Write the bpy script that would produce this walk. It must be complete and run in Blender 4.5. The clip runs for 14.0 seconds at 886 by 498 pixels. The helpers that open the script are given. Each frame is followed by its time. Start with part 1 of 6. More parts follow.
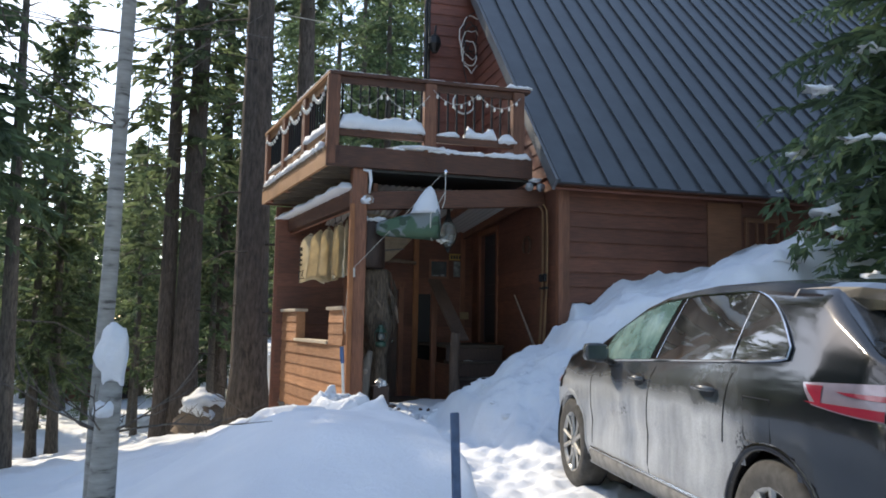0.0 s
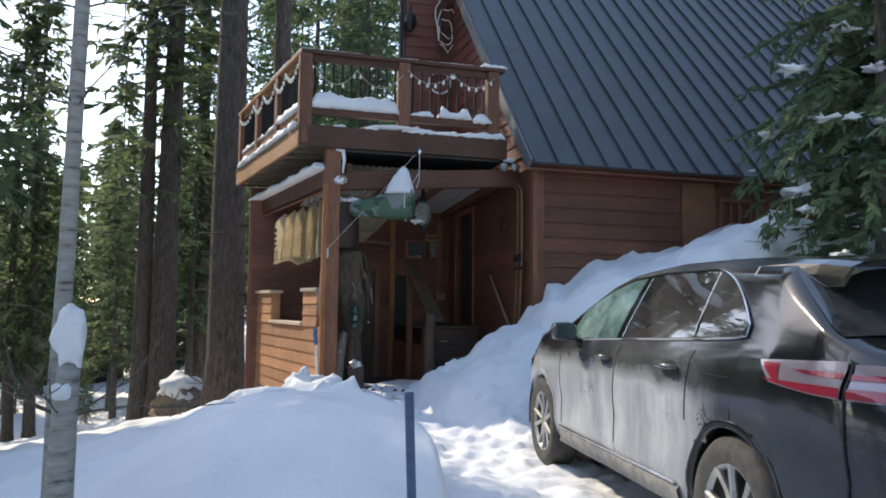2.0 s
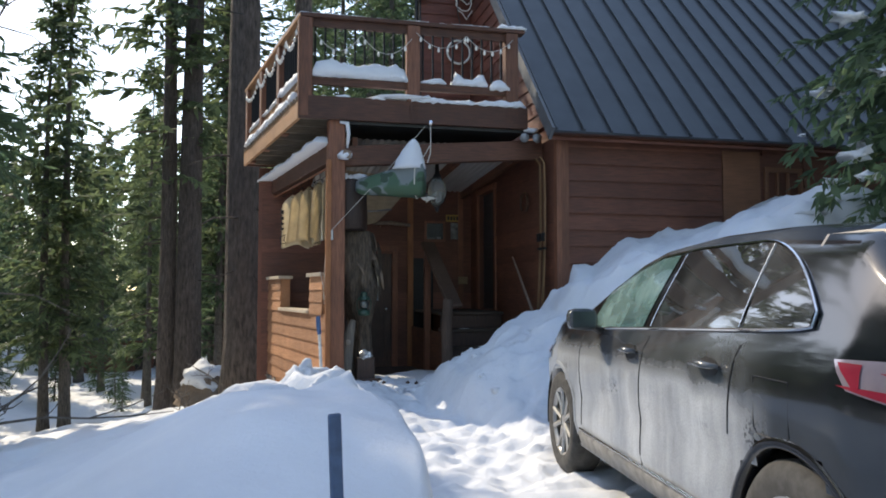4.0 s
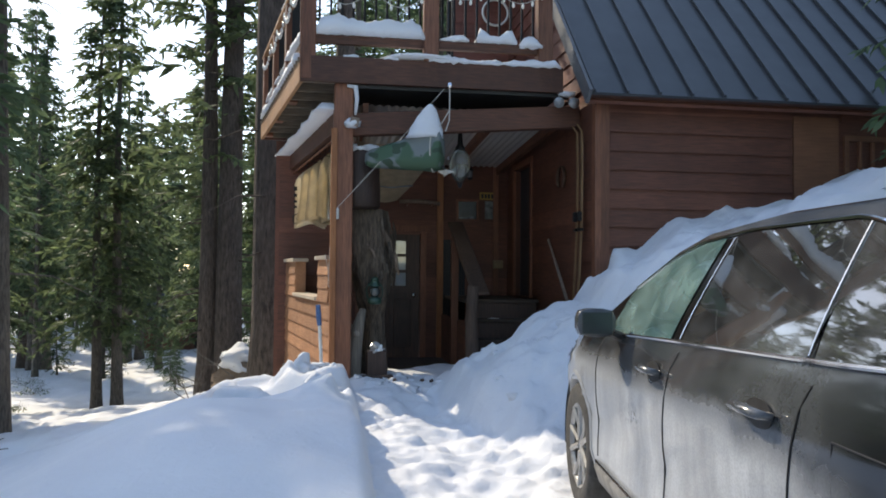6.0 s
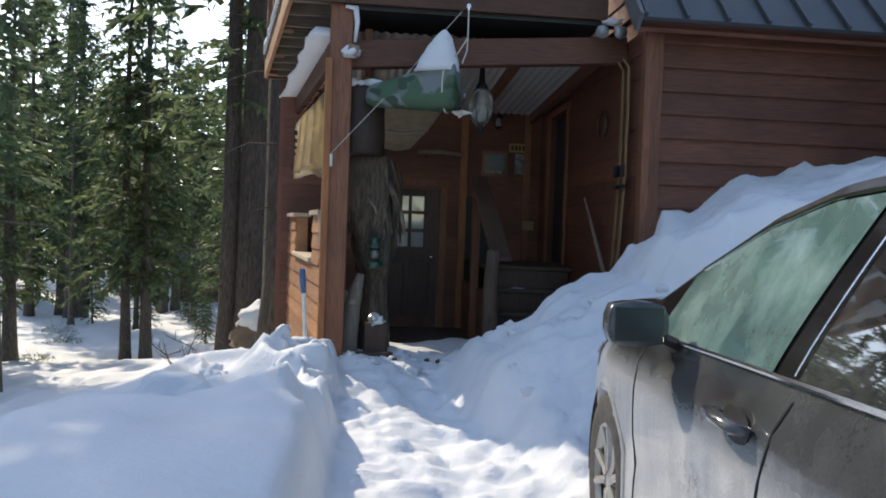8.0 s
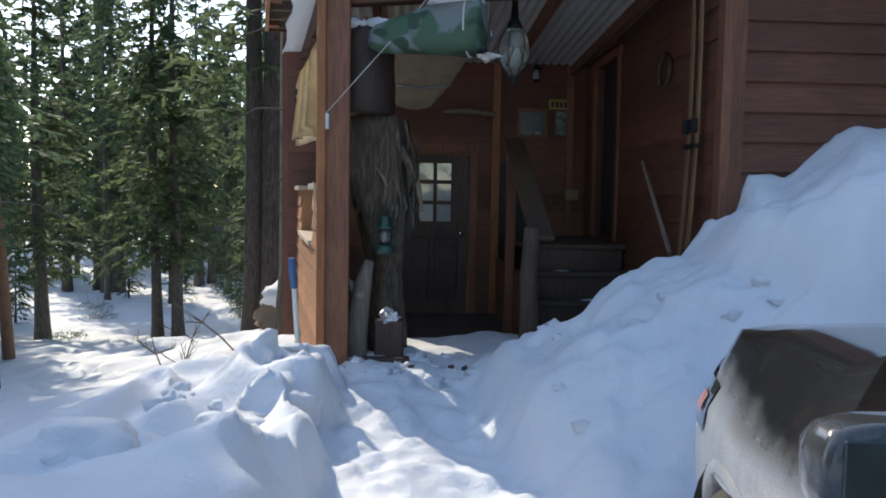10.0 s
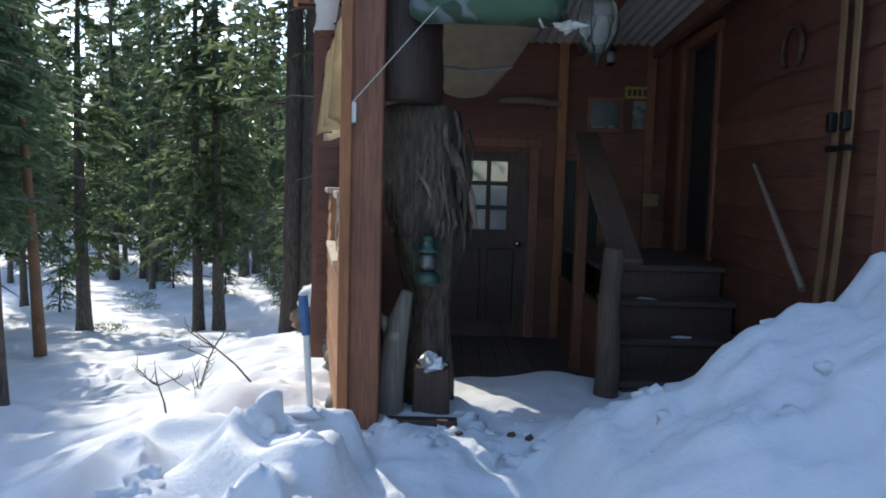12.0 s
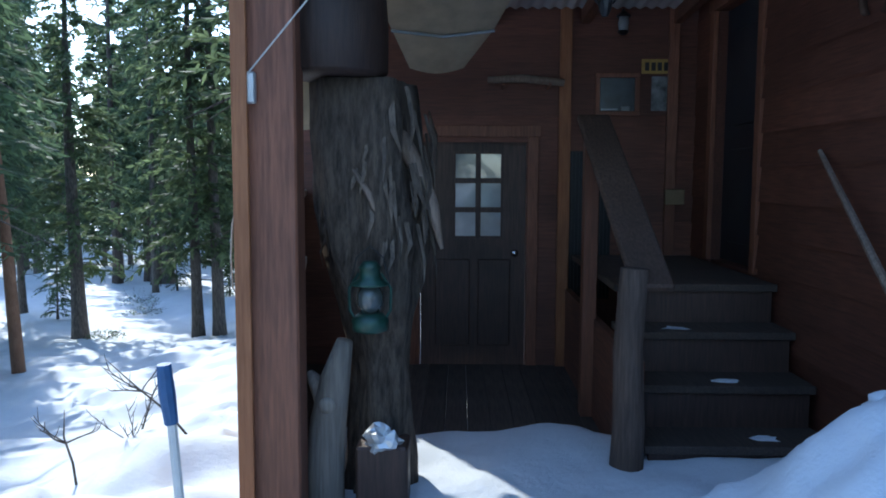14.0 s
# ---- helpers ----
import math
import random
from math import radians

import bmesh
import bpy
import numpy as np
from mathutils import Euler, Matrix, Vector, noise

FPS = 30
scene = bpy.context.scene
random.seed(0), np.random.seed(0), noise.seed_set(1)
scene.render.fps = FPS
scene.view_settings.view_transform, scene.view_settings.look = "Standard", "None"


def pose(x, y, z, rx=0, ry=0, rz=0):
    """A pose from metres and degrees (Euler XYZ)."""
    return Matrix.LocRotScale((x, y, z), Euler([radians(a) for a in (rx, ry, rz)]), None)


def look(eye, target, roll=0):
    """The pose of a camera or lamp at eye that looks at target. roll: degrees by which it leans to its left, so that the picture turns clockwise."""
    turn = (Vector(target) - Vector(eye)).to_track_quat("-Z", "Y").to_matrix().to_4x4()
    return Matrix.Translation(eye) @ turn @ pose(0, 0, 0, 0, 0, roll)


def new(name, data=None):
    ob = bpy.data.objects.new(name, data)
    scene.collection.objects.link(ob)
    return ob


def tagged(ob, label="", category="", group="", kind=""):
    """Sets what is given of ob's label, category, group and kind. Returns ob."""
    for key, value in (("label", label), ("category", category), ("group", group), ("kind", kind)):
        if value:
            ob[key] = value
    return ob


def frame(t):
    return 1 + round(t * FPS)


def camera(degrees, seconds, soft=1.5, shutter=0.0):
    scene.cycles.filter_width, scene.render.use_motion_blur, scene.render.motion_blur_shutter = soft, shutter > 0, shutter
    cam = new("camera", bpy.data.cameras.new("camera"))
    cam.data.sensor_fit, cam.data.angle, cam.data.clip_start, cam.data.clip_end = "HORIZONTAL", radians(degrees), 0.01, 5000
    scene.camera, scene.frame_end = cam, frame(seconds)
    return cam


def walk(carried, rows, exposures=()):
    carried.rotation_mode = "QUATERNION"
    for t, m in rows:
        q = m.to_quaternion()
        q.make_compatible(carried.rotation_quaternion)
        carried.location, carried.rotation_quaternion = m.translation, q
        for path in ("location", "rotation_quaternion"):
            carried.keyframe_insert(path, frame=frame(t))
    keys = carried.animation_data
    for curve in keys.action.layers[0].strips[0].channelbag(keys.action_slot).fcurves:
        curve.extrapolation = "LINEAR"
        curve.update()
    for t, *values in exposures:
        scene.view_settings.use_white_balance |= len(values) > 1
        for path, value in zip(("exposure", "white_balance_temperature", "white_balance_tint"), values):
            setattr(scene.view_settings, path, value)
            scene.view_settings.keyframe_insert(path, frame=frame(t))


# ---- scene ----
cam = camera(60.0, 14.0, soft=1.8)
EXPOSURES = [(0, 1.76, 7700, 10), (4.5, 1.68, 7700, 10), (8, 1.62, 7600, 10), (10.5, 1.62, 7000, 9), (12.5, 1.76, 6400, 7), (14, 1.92, 5600, 5)]
PATH = [
    (0, (1.088, 0.083, 1.638), (1.606, 2.005, 1.835), 1.0),
    (0.5, (1.091, 0.059, 1.631), (1.615, 1.979, 1.825), 1.2),
    (1, (1.113, 0.048, 1.635), (1.655, 1.964, 1.818), 1.3),
    (1.5, (1.142, 0.062, 1.637), (1.701, 1.975, 1.807), 1.1),
    (2, (1.195, 0.095, 1.629), (1.759, 2.008, 1.779), 0.7),
    (4.5, (1.813, 1.042, 1.642), (2.243, 2.992, 1.746), -0.0),
    (5, (1.976, 1.285, 1.669), (2.361, 3.245, 1.767), 0.1),
    (5.5, (2.176, 1.507, 1.698), (2.523, 3.475, 1.781), 0.2),
    (6, (2.311, 1.723, 1.689), (2.626, 3.697, 1.748), 0.5),
    (6.5, (2.424, 2.007, 1.702), (2.708, 3.986, 1.729), 0.9),
    (7, (2.554, 2.297, 1.67), (2.809, 4.28, 1.664), 1.5),
    (7.5, (2.686, 2.603, 1.698), (2.919, 4.589, 1.668), 2.0),
    (8, (2.747, 2.907, 1.711), (2.958, 4.895, 1.661), 2.1),
    (10.5, (2.981, 4.517, 1.825), (3.063, 6.51, 1.673), 1.0),
    (11, (2.938, 4.867, 1.871), (2.986, 6.86, 1.714), 1.3),
    (11.5, (2.924, 5.126, 1.868), (2.939, 7.12, 1.706), 1.4),
    (12, (2.954, 5.404, 1.902), (2.948, 7.397, 1.733), 1.5),
    (12.5, (2.976, 5.746, 1.899), (2.955, 7.738, 1.722), 1.2),
    (13, (3.038, 6.1, 1.899), (3.016, 8.092, 1.719), 0.8),
    (13.5, (3.139, 6.342, 1.949), (3.111, 8.334, 1.767), 0.3),
    (14, (3.199, 6.654, 1.945), (3.158, 8.645, 1.759), 0.2),
]
walk(cam, [(t, look(eye, target, roll)) for t, eye, target, roll in PATH], EXPOSURES)

# ---- light: a high winter sun ahead of the walker, to his left ----
SUN_AZ, SUN_EL = -32.0, 38.0
to_sun = Vector((math.sin(radians(SUN_AZ)) * math.cos(radians(SUN_EL)), math.cos(radians(SUN_AZ)) * math.cos(radians(SUN_EL)), math.sin(radians(SUN_EL))))
world = bpy.data.worlds.new("sky")
scene.world = world
world.use_nodes = True
sky = world.node_tree.nodes.new("ShaderNodeTexSky")
sky.sky_type = "NISHITA"
sky.sun_disc = False
sky.sun_elevation = radians(SUN_EL)
sky.sun_rotation = radians(SUN_AZ)
sky.air_density, sky.dust_density, sky.altitude = 1.0, 1.5, 1500
background = world.node_tree.nodes["Background"]
world.node_tree.links.new(sky.outputs[0], background.inputs[0])
background.inputs[1].default_value = 0.15
sun_data = bpy.data.lights.new("sun", "SUN")
sun_data.energy, sun_data.angle, sun_data.color = 1.35, radians(0.6), (1.0, 0.94, 0.84)
sun = new("sun", sun_data)
sun.matrix_world = look(to_sun * 60, (0, 0, 0))

# ---- materials ----
def nodes_of(name):
    m = bpy.data.materials.new(name)
    m.use_nodes = True
    nt = m.node_tree
    return m, nt, nt.nodes["Principled BSDF"]


def link(nt, a, b):
    nt.links.new(a, b)


def noise_tex(nt, scale, detail=4.0, stretch=(1, 1, 1), rough=0.55):
    tc = nt.nodes.new("ShaderNodeTexCoord")
    mp = nt.nodes.new("ShaderNodeMapping")
    mp.inputs["Scale"].default_value = stretch
    link(nt, tc.outputs["Object"], mp.inputs[0])
    n = nt.nodes.new("ShaderNodeTexNoise")
    n.inputs["Scale"].default_value = scale
    n.inputs["Detail"].default_value = detail
    n.inputs["Roughness"].default_value = rough
    link(nt, mp.outputs[0], n.inputs["Vector"])
    return n.outputs[0]


def ramp(nt, fac, stops):
    r = nt.nodes.new("ShaderNodeValToRGB")
    els = r.color_ramp.elements
    while len(els) < len(stops):
        els.new(0.5)
    for e, (p, c) in zip(els, stops):
        e.position, e.color = p, (*c, 1)
    link(nt, fac, r.inputs[0])
    return r.outputs[0]


def mix(nt, fac, a, b, kind="MIX"):
    m = nt.nodes.new("ShaderNodeMix")
    m.data_type, m.blend_type = "RGBA", kind
    for sock, v in ((m.inputs[0], fac), (m.inputs[6], a), (m.inputs[7], b)):
        if isinstance(v, (int, float)):
            sock.default_value = v
        elif isinstance(v, tuple):
            sock.default_value = (*v, 1)
        else:
            link(nt, v, sock)
    return m.outputs[2]


def bump(nt, bsdf, height, strength, distance=0.01):
    b = nt.nodes.new("ShaderNodeBump")
    b.inputs["Strength"].default_value = strength
    b.inputs["Distance"].default_value = distance
    link(nt, height, b.inputs["Height"])
    link(nt, b.outputs[0], bsdf.inputs["Normal"])


def by_object(nt, colour, spread=0.25):
    info = nt.nodes.new("ShaderNodeObjectInfo")
    v = nt.nodes.new("ShaderNodeMapRange")
    v.inputs["To Min"].default_value, v.inputs["To Max"].default_value = 1 - spread, 1 + spread
    link(nt, info.outputs["Random"], v.inputs[0])
    h = nt.nodes.new("ShaderNodeHueSaturation")
    link(nt, colour, h.inputs["Color"])
    link(nt, v.outputs[0], h.inputs["Value"])
    return h.outputs[0]


def wood(name, dark, light, axis=0, rough=0.7, grain=9.0, spread=0.2, worn=None, wear=0.62):
    """Stained timber: grain drawn out along one axis, blotches, and worn patches."""
    m, nt, bsdf = nodes_of(name)
    st = [9, 9, 9]
    st[axis] = 0.6
    g = noise_tex(nt, grain, 6, st, 0.6)
    col = ramp(nt, g, [(0.3, dark), (0.7, light)])
    blot = noise_tex(nt, 1.7, 3)
    col = mix(nt, ramp(nt, blot, [(0.35, (0.55, 0.55, 0.55)), (0.65, (1, 1, 1))]), tuple(c * 0.6 for c in dark), col)
    if worn:
        w = noise_tex(nt, 5.0, 6, st, 0.7)
        col = mix(nt, ramp(nt, w, [(wear, (0, 0, 0)), (wear + 0.1, (1, 1, 1))]), col, worn)
    link(nt, by_object(nt, col, spread), bsdf.inputs["Base Color"])
    bsdf.inputs["Roughness"].default_value = rough
    bump(nt, bsdf, g, 0.5, 0.004)
    return m


def plain(name, colour, rough=0.6, metal=0.0, vary=0.12, scale=14.0, bumps=0.1, coat=0.0, dist=0.003):
    m, nt, bsdf = nodes_of(name)
    n = noise_tex(nt, scale, 5)
    col = ramp(nt, n, [(0.3, tuple(c * (1 - vary) for c in colour)), (0.7, tuple(min(1, c * (1 + vary)) for c in colour))])
    link(nt, col, bsdf.inputs["Base Color"])
    bsdf.inputs["Roughness"].default_value = rough
    bsdf.inputs["Metallic"].default_value = metal
    bsdf.inputs["Coat Weight"].default_value = coat
    bsdf.inputs["Coat Roughness"].default_value = 0.03
    if bumps:
        bump(nt, bsdf, n, bumps, dist)
    return m


def snow_material(name, grainy=1.0):
    m, nt, bsdf = nodes_of(name)
    big = noise_tex(nt, 1.3, 4)
    col = ramp(nt, big, [(0.3, (0.70, 0.725, 0.76)), (0.7, (0.79, 0.81, 0.83))])
    link(nt, col, bsdf.inputs["Base Color"])
    bsdf.inputs["Roughness"].default_value = 0.65
    bsdf.inputs["Specular IOR Level"].default_value = 0.3
    fine = noise_tex(nt, 22.0, 8, rough=0.7)
    bump(nt, bsdf, fine, 0.45 * grainy, 0.03)
    return m


def bark_material(name, dark, light, scale=4.0):
    m, nt, bsdf = nodes_of(name)
    g = noise_tex(nt, scale, 8, (6, 6, 1.1), 0.7)
    col = ramp(nt, g, [(0.35, dark), (0.62, light)])
    patch = noise_tex(nt, 0.9, 3)
    col = mix(nt, ramp(nt, patch, [(0.4, (0, 0, 0)), (0.7, (0.6, 0.6, 0.6))]), col, tuple(c * 0.55 for c in light))
    link(nt, by_object(nt, col, 0.2), bsdf.inputs["Base Color"])
    bsdf.inputs["Roughness"].default_value = 0.95
    bump(nt, bsdf, g, 1.0, 0.05)
    return m


def needle_material(name, dark, light):
    m, nt, bsdf = nodes_of(name)
    n = noise_tex(nt, 0.8, 5)
    geo = nt.nodes.new("ShaderNodeNewGeometry")
    col = ramp(nt, n, [(0.35, dark), (0.65, light)])
    isl = ramp(nt, geo.outputs["Random Per Island"], [(0.0, (0.6, 0.6, 0.6)), (1.0, (1.3, 1.3, 1.1))])
    col = mix(nt, 1.0, col, isl, "MULTIPLY")
    bsdf.inputs["Roughness"].default_value = 0.6
    link(nt, by_object(nt, col, 0.25), bsdf.inputs["Base Color"])
    tr = nt.nodes.new("ShaderNodeBsdfTranslucent")
    link(nt, col, tr.inputs[0])
    ms = nt.nodes.new("ShaderNodeMixShader")
    ms.inputs[0].default_value = 0.55
    link(nt, bsdf.outputs[0], ms.inputs[1])
    link(nt, tr.outputs[0], ms.inputs[2])
    link(nt, ms.outputs[0], nt.nodes["Material Output"].inputs[0])
    return m


snow_mat = snow_material("snow")
snow_clod_mat = snow_material("snow_clods", 1.4)
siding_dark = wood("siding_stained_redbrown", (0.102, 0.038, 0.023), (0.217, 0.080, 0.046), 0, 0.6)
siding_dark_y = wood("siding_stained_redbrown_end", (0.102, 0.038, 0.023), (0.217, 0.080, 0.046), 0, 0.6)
# orange cedar, lightened so that the sun on this wall is in its colour
siding_cedar_sunlit = wood("siding_cedar_orange_sunlit", (0.34, 0.15, 0.07), (0.52, 0.26, 0.13), 0, 0.7, worn=(0.45, 0.26, 0.14), wear=0.66)
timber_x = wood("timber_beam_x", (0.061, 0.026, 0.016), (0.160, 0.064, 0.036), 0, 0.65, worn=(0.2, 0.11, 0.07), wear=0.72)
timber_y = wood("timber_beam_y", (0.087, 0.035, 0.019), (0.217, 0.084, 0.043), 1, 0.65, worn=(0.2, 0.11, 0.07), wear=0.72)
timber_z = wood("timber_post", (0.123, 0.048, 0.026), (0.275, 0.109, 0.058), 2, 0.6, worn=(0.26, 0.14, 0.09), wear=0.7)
# lighter timber for the deck's sun side: the sunlight is in the colour
cedar_y_sunlit = wood("cedar_sunlit_side", (0.30, 0.15, 0.07), (0.46, 0.25, 0.125), 0, 0.7, worn=(0.4, 0.28, 0.18), wear=0.66)
cedar_z = wood("cedar_upright", (0.28, 0.10, 0.035), (0.46, 0.19, 0.075), 2, 0.6)
trim_z = wood("trim_redwood", (0.160, 0.061, 0.032), (0.319, 0.123, 0.064), 2, 0.55)
grey_wood = wood("weathered_plank", (0.16, 0.115, 0.085), (0.33, 0.25, 0.19), 2, 0.85)
deck_under = wood("deck_underside", (0.15, 0.115, 0.08), (0.34, 0.27, 0.19), 0, 0.85)
pale_wood = wood("pale_weathered_sill", (0.42, 0.33, 0.24), (0.62, 0.52, 0.40), 0, 0.8)
plywood = wood("plywood_panel", (0.20, 0.085, 0.042), (0.30, 0.13, 0.065), 0, 0.7)
floor_wood = wood("porch_floor_planks", (0.05, 0.035, 0.028), (0.12, 0.085, 0.06), 1, 0.8)
bark_pine = bark_material("bark_pine", (0.034, 0.027, 0.023), (0.155, 0.122, 0.102))
bark_grey = bark_material("bark_grey_fir", (0.049, 0.042, 0.036), (0.210, 0.182, 0.154), 5)
bark_juniper = bark_material("bark_gnarled_trunk", (0.042, 0.032, 0.025), (0.210, 0.161, 0.119), 7)
needles_a = needle_material("needles_fir", (0.060, 0.098, 0.062), (0.162, 0.234, 0.133))
needles_b = needle_material("needles_pine", (0.070, 0.103, 0.062), (0.198, 0.252, 0.133))
roof_metal = plain("roof_metal_charcoal", (0.060, 0.067, 0.072), 0.38, 0.3, 0.15, 3.0, 0.05)
black_metal = plain("black_metal", (0.012, 0.012, 0.013), 0.45, 0.3)
stone_mat = plain("river_stone", (0.20, 0.175, 0.15), 0.85, 0, 0.4, 7.0, 0.6, dist=0.01)

# ---- mesh helpers ----
PLACE = {}


def thing(name, at=(0, 0, 0), rz=0.0, label="", category="", group="", kind="", m=None):
    """A top-level Empty at the base of a thing; its parts are built in its own axes."""
    ob = new(name)
    ob.empty_display_size = 0.1
    ob.matrix_world = m if m is not None else pose(*at, 0, 0, rz)
    return tagged(ob, label, category, group, kind)


def mesh_from(name, bm, material, smooth=False):
    me = bpy.data.meshes.new(name)
    bmesh.ops.recalc_face_normals(bm, faces=bm.faces)
    bm.to_mesh(me)
    bm.free()
    for mt in (material if isinstance(material, (list, tuple)) else [material]):
        me.materials.append(mt)
    if smooth:
        for p in me.polygons:
            p.use_smooth = True
    return me


def part(name, bm, material, parent=None, label="", smooth=False):
    ob = new(name, mesh_from(name, bm, material, smooth))
    ob.parent = parent
    return tagged(ob, label)


def piece(name, me, parent, m):
    ob = new(name, me)
    ob.parent = parent
    ob.matrix_basis = m
    return ob


def solid(name, bm, material, label, category, kind="", smooth=False, group=""):
    """A thing that is one mesh."""
    return tagged(new(name, mesh_from(name, bm, material, smooth)), label, category, group, kind)


def box(bm, x0, x1, y0, y1, z0, z1, m=None, bevel=0.0):
    vs = [bm.verts.new((x, y, z)) for x in (x0, x1) for y in (y0, y1) for z in (z0, z1)]
    fs = [bm.faces.new([vs[i] for i in f]) for f in ((0, 1, 3, 2), (4, 6, 7, 5), (0, 4, 5, 1), (2, 3, 7, 6), (0, 2, 6, 4), (1, 5, 7, 3))]
    if m is not None:
        bmesh.ops.transform(bm, matrix=m, verts=vs)
    if bevel:
        es = {e for f in fs for e in f.edges}
        bmesh.ops.bevel(bm, geom=list(es), offset=bevel, segments=1, affect="EDGES")
    return bm


def cube(x0, x1, y0, y1, z0, z1, m=None, bevel=0.0):
    return box(bmesh.new(), x0, x1, y0, y1, z0, z1, m, bevel)


def tube(bm, points, radii, n=8, cap=True, flat=1.0):
    """A round rod through points, its radius given at each."""
    pts = [Vector(p) for p in points]
    if isinstance(radii, (int, float)):
        radii = [radii] * len(pts)
    rings = []
    side = None
    for i, p in enumerate(pts):
        d = (pts[min(i + 1, len(pts) - 1)] - pts[max(i - 1, 0)]).normalized()
        if side is None:
            side = d.cross(Vector((0, 0, 1)) if abs(d.z) < 0.9 else Vector((1, 0, 0))).normalized()
        side = (side - d * side.dot(d)).normalized()
        up = d.cross(side)
        rings.append([bm.verts.new(p + (side * math.cos(a) + up * math.sin(a) * flat) * radii[i]) for a in (2 * math.pi * k / n for k in range(n))])
    for a, b in zip(rings, rings[1:]):
        for k in range(n):
            bm.faces.new((a[k], a[(k + 1) % n], b[(k + 1) % n], b[k]))
    if cap:
        bm.faces.new(rings[0][::-1])
        bm.faces.new(rings[-1])
    return bm


def rod(points, radii, n=8, flat=1.0):
    return tube(bmesh.new(), points, radii, n, True, flat)


def lathe(bm, profile, n=16, m=None, cap=True):
    """Turn (radius, height) pairs round the z axis."""
    rings = [[bm.verts.new((r * math.cos(2 * math.pi * k / n), r * math.sin(2 * math.pi * k / n), z)) for k in range(n)] for r, z in profile]
    for a, b in zip(rings, rings[1:]):
        for k in range(n):
            bm.faces.new((a[k], a[(k + 1) % n], b[(k + 1) % n], b[k]))
    if cap:
        bm.faces.new(rings[0][::-1])
        bm.faces.new(rings[-1])
    if m is not None:
        bmesh.ops.transform(bm, matrix=m, verts=[v for r in rings for v in r])
    return bm


def lump(bm, centre, size, seed=0, rough=0.25, sub=2, scale=1.6, flat_below=None):
    """A clod: an icosphere pushed about by noise."""
    made = bmesh.ops.create_icosphere(bm, subdivisions=sub, radius=1.0)["verts"]
    off = Vector((seed * 7.3, seed * 3.1, seed * 1.7))
    for v in made:
        k = 1 + rough * noise.noise(v.co * scale + off) * 2
        p = Vector((v.co.x * size[0] * k, v.co.y * size[1] * k, v.co.z * size[2] * k))
        if flat_below is not None and p.z < flat_below:
            p.z = flat_below
        v.co = p + Vector(centre)
    return bm


def snow_strip(bm, a, b, width, height, seed=0, step=0.045, gap=0.0):
    """Snow lying along a rail or beam from a to b, uneven and rounded, broken where it is thin."""
    a, b = Vector(a), Vector(b)
    n = max(3, int((b - a).length / step))
    d = (b - a).normalized()
    s = Vector((-d.y, d.x, 0))
    prof = ((-0.5, 0), (-0.52, 0.45), (-0.3, 0.9), (0.05, 1.0), (0.36, 0.85), (0.52, 0.4), (0.5, 0))
    prev, joined = None, False
    for i in range(n + 1):
        p = a.lerp(b, i / n)
        h = height * (0.75 + 0.75 * noise.noise(Vector((i * step * 3.1, seed * 5.7, 0))) + 0.4 * noise.noise(Vector((i * step * 11, seed * 5.7, 4))))
        w = width * (0.95 + 0.35 * noise.noise(Vector((i * step * 2.3, seed * 2.9, 9))))
        if i in (0, n):
            h *= 0.35
        if h < gap * height:
            if prev and joined:
                bm.faces.new(prev)
            prev, joined = None, False
            continue
        h = max(h, 0.008)
        ring = [bm.verts.new(p + s * (u * w) + Vector((0, 0, v * h + min(0.03, h * 0.5) * noise.noise(Vector((i * 0.9, k * 1.7, seed)))))) for k, (u, v) in enumerate(prof)]
        if prev:
            for k in range(len(prof) - 1):
                bm.faces.new((prev[k], prev[k + 1], ring[k + 1], ring[k]))
            bm.faces.new((prev[-1], prev[0], ring[0], ring[-1]))
            joined = True
        else:
            bm.faces.new(ring[::-1])
        prev = ring
    if prev and joined:
        bm.faces.new(prev)
    return bm

# ---- ground: one sheet of snow, from the ploughed drive to the horizon ----
LATTICE = np.random.RandomState(7).rand(256, 256)


def value_noise(x, y, scale, seed=0):
    x, y = x / scale + seed * 17.3, y / scale + seed * 9.1
    xi, yi = np.floor(x).astype(int), np.floor(y).astype(int)
    fx, fy = x - xi, y - yi
    fx, fy = fx * fx * (3 - 2 * fx), fy * fy * (3 - 2 * fy)
    g = lambda i, j: LATTICE[i % 256, j % 256]
    return (g(xi, yi) * (1 - fx) + g(xi + 1, yi) * fx) * (1 - fy) + (g(xi, yi + 1) * (1 - fx) + g(xi + 1, yi + 1) * fx) * fy - 0.5


def step01(v, a, b):
    t = np.clip((v - a) / (b - a), 0, 1)
    return t * t * (3 - 2 * t)


def drive_height(x, y):
    z = 0.20 + 0.032 * np.clip(y, -6, 8.2) + 0.17 * step01(y, 8.3, 9.5)
    return z


